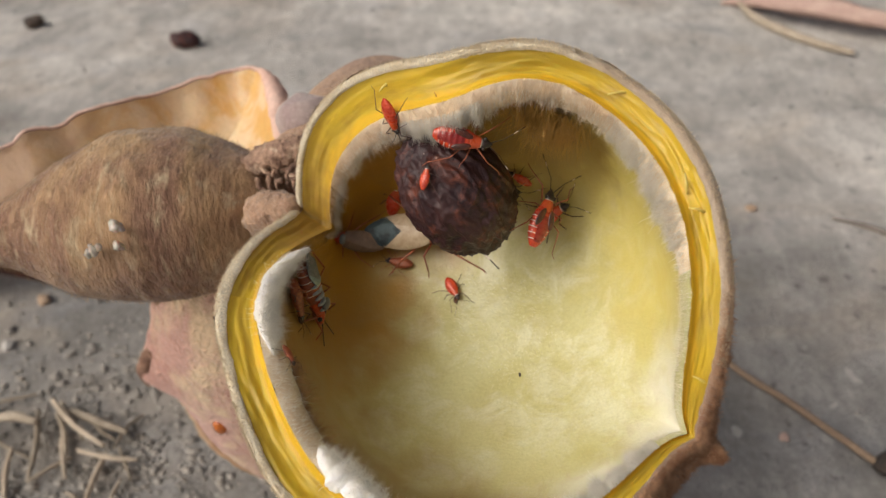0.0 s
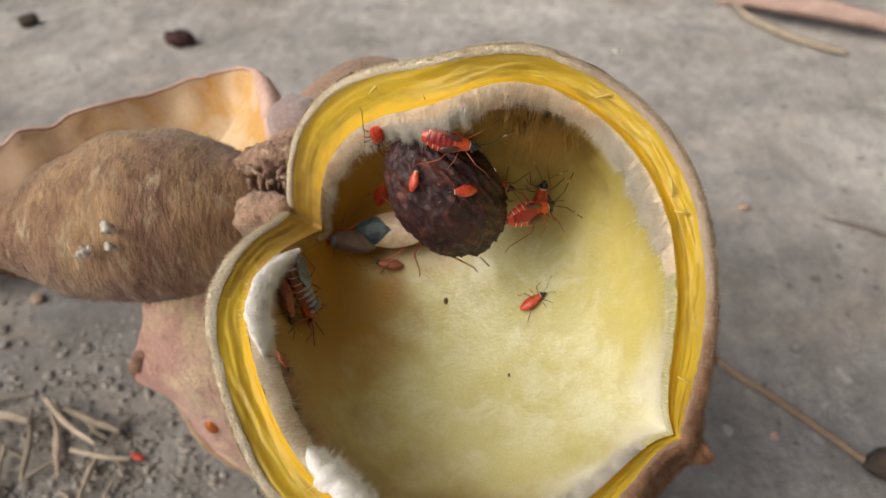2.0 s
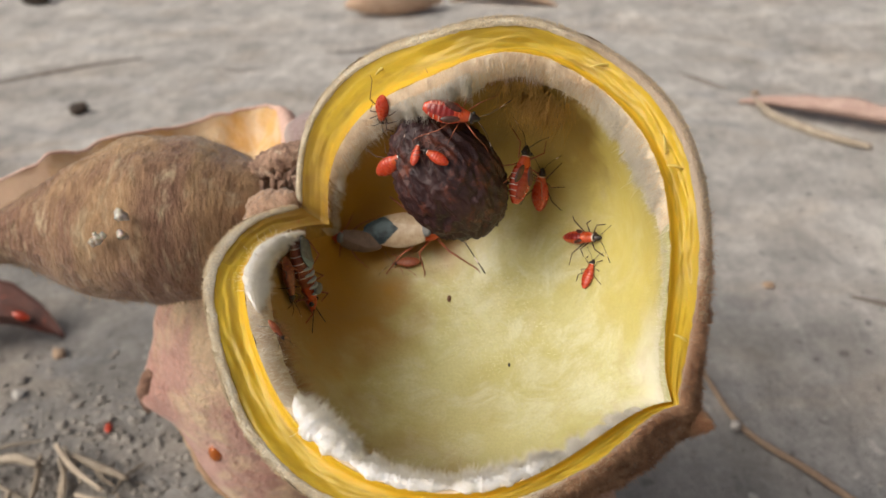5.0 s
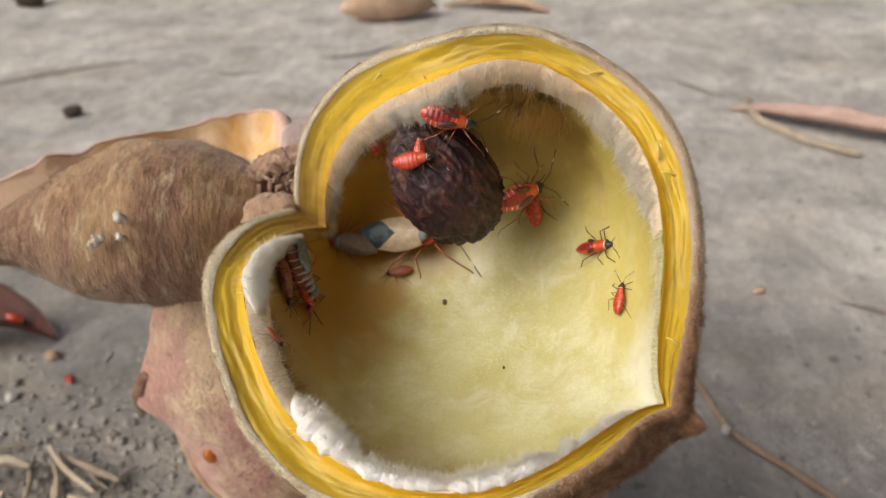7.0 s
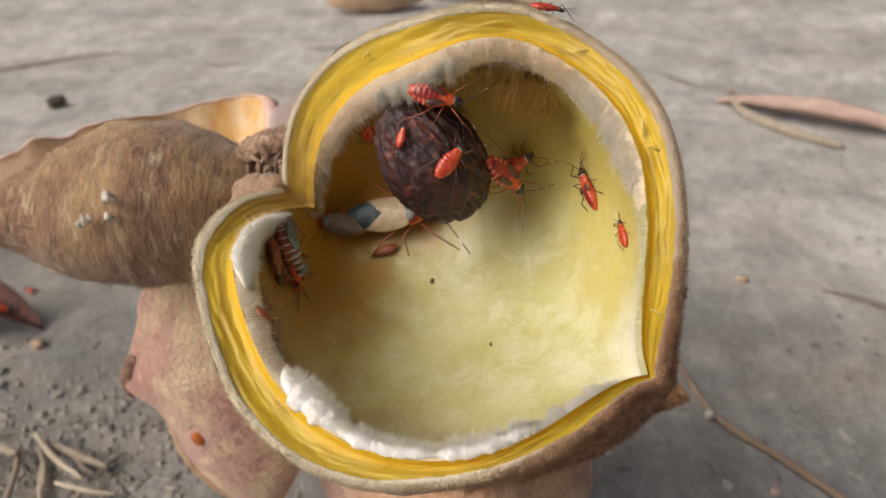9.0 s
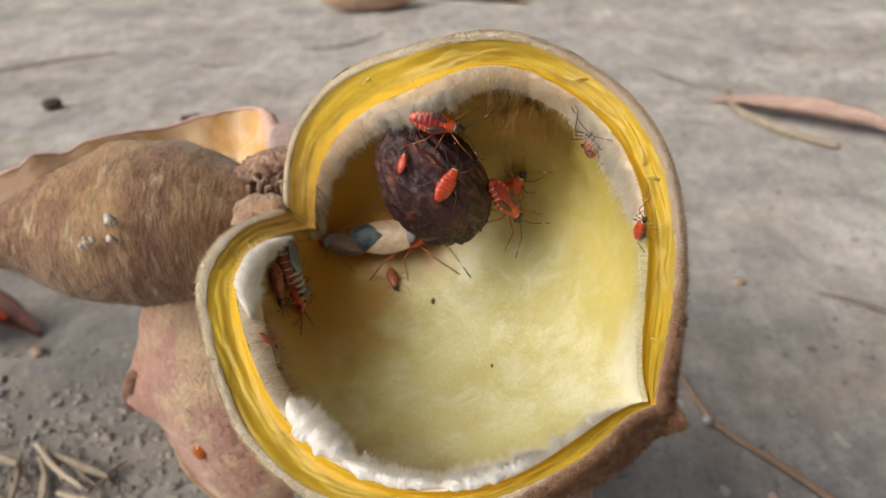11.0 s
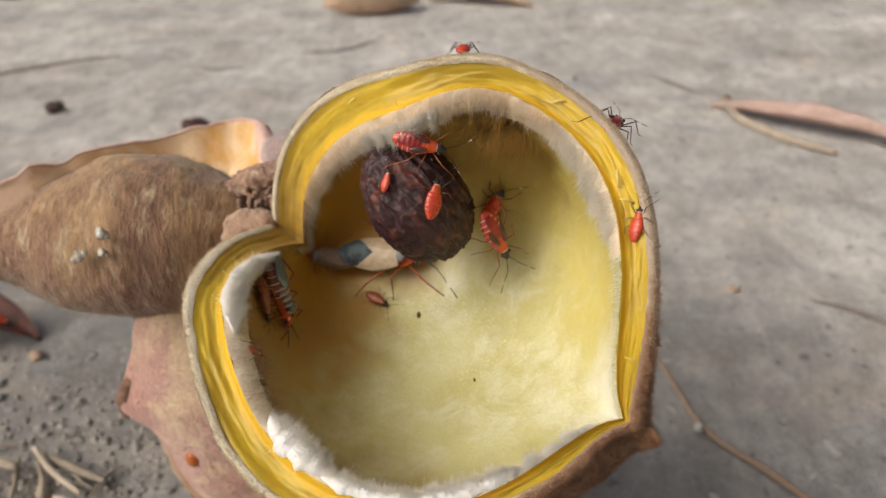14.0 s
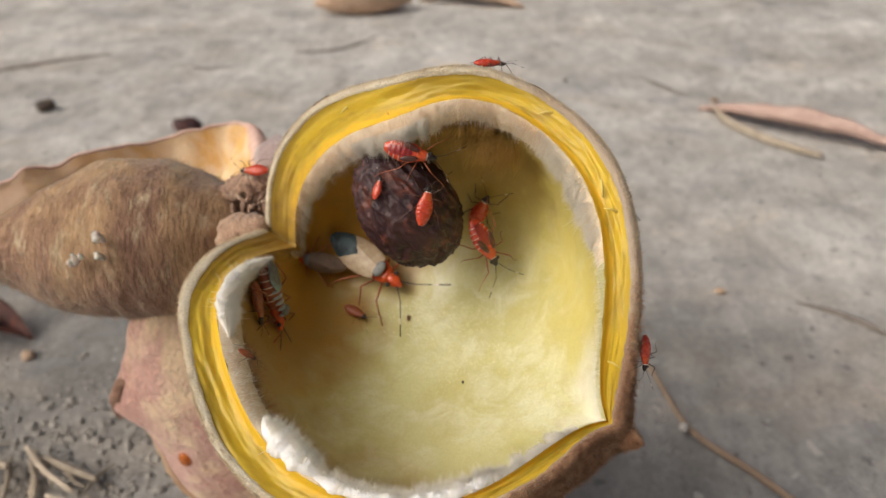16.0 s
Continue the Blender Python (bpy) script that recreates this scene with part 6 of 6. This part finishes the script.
    walk(tall_walker, [
        (0, at_cm(3.939, 14.536, 12.381, 69.2, 112.0, -27.4)),
        (3.2, at_cm(4.221, 14.467, 12.511, 61.5, 111.6, -34.9)),
        (4.2, at_cm(5.007, 14.129, 12.052, 22.4, 68.3, -100.7)),
        (5.3, at_cm(5.474, 13.436, 11.777, 30.7, 49.2, -104.8)),
        (5.5, at_cm(5.479, 13.427, 11.772, 28.5, 50.7, -106.7)),
        (6, at_cm(5.498, 13.392, 11.767, 31.2, 48.6, -104.2)),
        (6.5, at_cm(5.579, 13.289, 11.779, 13.4, 53.4, -128.4)),
        (7, at_cm(5.700, 13.240, 11.899, 45.5, 47.9, -93.2)),
        (7.5, at_cm(5.863, 13.198, 12.204, 71.3, -20.1, -53.1)),
        (8, at_cm(5.880, 13.269, 12.492, 81.3, -38.7, -52.3)),
        (8.5, at_cm(5.885, 13.260, 12.647, 88.6, -38.8, -58.0)),
        (9, at_cm(5.793, 13.414, 12.518, 83.9, -44.6, -50.3)),
        (9.5, at_cm(5.698, 13.528, 12.825, 97.5, -27.7, -54.1)),
        (10, at_cm(5.703, 13.334, 13.145, 107.2, -24.8, -60.1)),
        (10.2, at_cm(5.634, 13.248, 13.387, 110.0, -18.8, -56.8)),
        (11, at_cm(5.643, 12.537, 14.065, 125.7, 23.6, -39.0)),
        (11.7, at_cm(5.741, 11.939, 14.487, 102.9, 35.2, -49.7)),
        (12.3, at_cm(5.886, 12.345, 14.533, 55.1, 20.3, -46.8)),
        (12.5, at_cm(5.946, 12.261, 14.572, 58.0, 11.2, -46.2)),
        (13, at_cm(6.107, 12.176, 14.739, 65.3, 46.1, -64.3)),
        (13.5, at_cm(6.104, 12.156, 14.717, 52.6, 52.8, -76.9)),
        (14, at_cm(6.069, 12.553, 14.479, -5.4, 25.7, -25.7)),
        (14.5, at_cm(6.141, 12.574, 14.514, -1.8, 26.5, -17.6)),
        (15, at_cm(6.160, 12.564, 14.512, -5.3, 26.3, -25.6)),
        (15.5, at_cm(6.197, 12.407, 14.408, -20.3, -20.5, -148.8)),
        (15.8, at_cm(6.312, 12.544, 14.063, -21.7, -22.7, -151.4)),
        (16, at_cm(6.314, 12.684, 13.715, -23.1, -24.9, -153.9)),
    ])
    stride(tall_walker, [(3.2, 9.5), (10.2, 13.0), (14.8, 16.0)])
    walk(small_walker, [
        (0, at_cm(3.169, 13.819, 10.621, -14.5, 25.4, -158.7)),
        (0.5, at_cm(3.394, 13.676, 10.626, 0.8, 32.7, -124.9)),
        (1, at_cm(3.988, 13.309, 10.681, 17.5, 26.5, -99.7)),
        (1.5, at_cm(4.327, 13.184, 10.764, 31.6, 4.6, -48.4)),
        (2, at_cm(4.661, 13.215, 10.919, 31.3, 11.1, -63.2)),
        (2.5, at_cm(4.793, 13.272, 11.012, 35.3, 13.1, -70.0)),
        (3, at_cm(4.758, 13.288, 11.000, 35.1, 14.4, -68.4)),
        (3.2, at_cm(4.777, 13.280, 11.006, 37.5, 0.6, -51.2)),
        (4.2, at_cm(5.162, 13.417, 11.437, 51.1, 2.6, -55.2)),
        (5.3, at_cm(5.562, 12.853, 11.453, 46.7, -21.4, -41.4)),
        (5.5, at_cm(5.591, 12.791, 11.452, 48.7, -19.0, -45.6)),
        (6, at_cm(5.640, 12.780, 11.507, 50.5, -7.4, -56.6)),
        (6.5, at_cm(5.652, 12.667, 11.461, 44.4, 25.5, -87.9)),
        (7, at_cm(5.970, 12.195, 11.632, 55.5, -29.9, -50.5)),
        (7.5, at_cm(6.210, 11.879, 12.121, 68.2, -61.8, -60.5)),
        (8, at_cm(6.188, 12.223, 12.254, 30.9, -76.2, -18.5)),
        (8.5, at_cm(6.192, 12.155, 12.283, 40.4, -77.5, -31.4)),
        (9, at_cm(6.187, 12.241, 12.330, 74.1, -63.8, -63.2)),
        (9.5, at_cm(6.187, 12.288, 12.412, 81.4, 40.5, -82.9)),
        (10, at_cm(6.04, 11.244, 13.095, 50.5, 32.2, -40.7)),
        (10.2, at_cm(6.042, 11.22, 13.135, 50.5, 32.2, -40.7)),
        (11, at_cm(6.139, 10.857, 13.565, 89.8, 30.8, -81.6)),
        (11.7, at_cm(6.209, 10.799, 13.737, 75.1, -7.6, -66.2)),
        (12.3, at_cm(6.296, 11.189, 13.764, 42.1, 3.4, -11.7)),
        (12.5, at_cm(6.344, 11.204, 13.747, 48.2, 6.0, -26.4)),
        (13, at_cm(6.351, 11.212, 13.750, 47.1, 1.2, -21.0)),
        (13.5, at_cm(6.347, 11.205, 13.746, 49.1, 1.1, -21.6)),
        (14, at_cm(6.396, 11.147, 13.756, 55.5, -16.8, -41.8)),
        (14.5, at_cm(6.462, 10.949, 13.768, 43.4, 31.1, -62.8)),
        (15, at_cm(6.580, 11.340, 13.713, -5.0, 43.7, -34.4)),
        (15.5, at_cm(6.632, 11.338, 13.718, -42.1, 14.8, -101.7)),
        (15.7, at_cm(6.683, 11.051, 13.424, -41.8, -28.5, -149.3)),
        (15.8, at_cm(6.697, 10.795, 13.096, -47.8, -28.8, -148.7)),
        (15.9, at_cm(6.689, 10.526, 12.597, -57.0, -24.2, -145.4)),
        (16, at_cm(6.657, 10.436, 12.325, -60.6, -22.6, -145.3)),
    ])
    stride(small_walker, [(0.0, 3.2), (3.2, 9.5), (12.3, 16.0)])
    walk(rim_walker, [
        (0, at_cm(3.995, 14.348, 14.349, -1.9, -3.6, -45.5)),
        (5.5, at_cm(4.153, 14.292, 14.298, -3.6, -0.9, -25.1)),
        (7, at_cm(4.285, 13.997, 14.699, -4.0, -0.6, -40.4)),
        (7.5, at_cm(4.530, 13.532, 15.317, -5.3, -0.9, -66.4)),
        (8, at_cm(4.634, 13.484, 15.262, -6.3, 0.4, -60.8)),
        (8.5, at_cm(4.637, 13.453, 15.231, -6.4, 0.6, -59.7)),
        (9, at_cm(4.920, 13.412, 15.169, -9.2, -0.7, -82.6)),
        (9.5, at_cm(5.009, 13.409, 15.161, -10.0, -1.2, -87.6)),
        (10.2, at_cm(4.842, 14.011, 14.471, -3.4, 8.2, -10.0)),
        (12.5, at_cm(3.942, 14.085, 14.395, -4.2, -0.7, 13.4)),
        (13.5, at_cm(3.801, 13.402, 15.191, -4.3, -3.1, 3.8)),
        (14, at_cm(3.992, 13.480, 15.279, -3.9, -1.1, 1.8)),
        (14.5, at_cm(4.044, 13.461, 15.264, -3.8, -1.0, -4.6)),
        (15, at_cm(4.051, 13.479, 15.280, -3.6, -1.4, -11.8)),
        (15.5, at_cm(4.128, 13.465, 15.268, -3.1, -2.0, -37.4)),
        (15.7, at_cm(4.398, 13.482, 15.276, -4.0, -2.2, -73.8)),
        (16, at_cm(4.541, 13.460, 15.245, -5.6, -0.9, -68.4)),
    ])
    stride(rim_walker, [(7.0, 10.2), (12.5, 16.0)])
    walk(winged_bug, [
        (0, at_cm(2.631, 14.692, 11.201, 16.5, 48.1, -89.3)),
        (3, at_cm(2.629, 14.737, 11.251, 18.1, 49.4, -88.4)),
        (5.5, at_cm(2.656, 14.707, 11.229, 16.5, 50.3, -90.9)),
        (9, at_cm(2.626, 14.729, 11.234, 18.2, 51.5, -87.1)),
        (12.5, at_cm(2.644, 14.629, 11.136, 11.4, 46.5, -93.1)),
        (14.5, at_cm(2.675, 14.595, 11.114, 8.5, 45.8, -97.1)),
        (15.1, at_cm(2.667, 14.571, 11.090, 6.6, 46.8, -101.4)),
        (15.5, at_cm(2.601, 14.561, 11.057, -9.3, 41.6, -121.0)),
        (15.7, at_cm(2.582, 14.563, 11.052, -18.5, 41.9, -136.2)),
        (16, at_cm(2.506, 14.562, 11.031, -18.6, 38.7, -137.3)),
    ])
    stride(winged_bug, [(15.0, 16.0)])
    stride(lip_bug, [])
    walk(floor_bug, [
        (0, at_cm(2.181, 14.429, 10.712, 0.1, -29.7, 75.0)),
        (1.5, at_cm(2.140, 14.393, 10.688, 1.0, -27.3, 75.7)),
        (3, at_cm(2.249, 14.487, 10.753, -3.9, -31.5, 81.1)),
        (5.5, at_cm(2.384, 14.418, 10.737, -9.8, -30.3, 92.6)),
        (7, at_cm(2.328, 14.344, 10.685, -12.2, -27.5, 99.8)),
        (9, at_cm(2.291, 14.365, 10.691, -18.3, -24.9, 112.2)),
        (10, at_cm(2.454, 14.184, 10.621, -28.0, -4.5, 156.3)),
        (12.5, at_cm(2.437, 14.156, 10.606, -14.1, 23.5, -136.8)),
        (14.5, at_cm(2.389, 13.978, 10.524, -9.8, 21.4, -125.5)),
        (15.5, at_cm(2.291, 13.847, 10.475, -9.9, 15.9, -123.6)),
        (16, at_cm(2.205, 13.828, 10.468, -10.6, 16.1, -123.0)),
    ])
    stride(floor_bug, [(9.0, 13.0)])
    walk(corner_bug, [
        (0, at_cm(1.133, 10.665, 12.135, -28.3, -41.3, -123.6)),
        (3, at_cm(1.196, 10.637, 12.061, -57.6, -31.3, -93.1)),
        (5.5, at_cm(1.264, 10.319, 12.074, -37.4, -22.9, -106.6)),
        (7, at_cm(1.279, 10.279, 12.064, -40.7, -18.5, -104.8)),
        (9, at_cm(1.321, 10.151, 12.060, -43.1, -9.4, -89.8)),
        (12.5, at_cm(1.262, 10.358, 12.068, -40.6, -8.7, -86.5)),
        (14.5, at_cm(1.279, 10.420, 12.035, -53.3, 20.7, -54.0)),
        (16, at_cm(1.260, 10.383, 12.068, -46.5, 9.8, -65.3)),
    ])
    walk(hub_bug, [
        (0, at_cm(1.098, 15.908, 11.826, -3.2, -115.5, 95.0)),
        (15.4, at_cm(1.703, 15.787, 12.288, -3.5, -44.5, 89.7)),
        (15.8, at_cm(0.313, 15.264, 12.607, 3.2, -25.8, 98.0)),
        (16, at_cm(0.197, 15.276, 12.633, -5.1, -41.8, 88.0)),
    ])
    walk(ground_bug, [
        (0, at_cm(-2.466, 16.783, 0.015, 1.6, -0.5, 52.8)),
        (1.2, at_cm(-2.988, 16.995, 0.004, -1.8, -2.1, 51.9)),
        (1.6, at_cm(-3.802, 17.612, -0.035, 2.2, 1.8, 61.8)),
        (2, at_cm(-6.579, 18.489, -0.026, -1.7, 0.5, 69.1)),
        (2.4, at_cm(-8.046, 19.728, -0.052, 2.3, 1.1, 40.6)),
        (3.2, at_cm(-8.539, 21.097, -0.067, -2.3, -0.1, 16.6)),
        (5.5, at_cm(-9.615, 22.338, -0.099, 0.2, -0.6, 31.1)),
        (6.2, at_cm(-10.593, 23.483, -0.063, 3.5, 1.6, 42.6)),
        (7, at_cm(-11.435, 24.256, -0.013, -1.7, -0.8, 36.7)),
        (7.7, at_cm(-13.002, 26.569, -0.085, 1.0, 2.0, 34.1)),
        (8.5, at_cm(-14.334, 28.735, -0.104, -1.1, 0.9, 35.9)),
        (9.5, at_cm(-15.990, 29.844, -0.134, 1.0, -2.0, 66.4)),
        (16, at_cm(-23.242, 32.847, -0.112, 0.5, -1.4, 66.8)),
    ])
    stride(ground_bug, [(0.0, 10.0)])


motions()
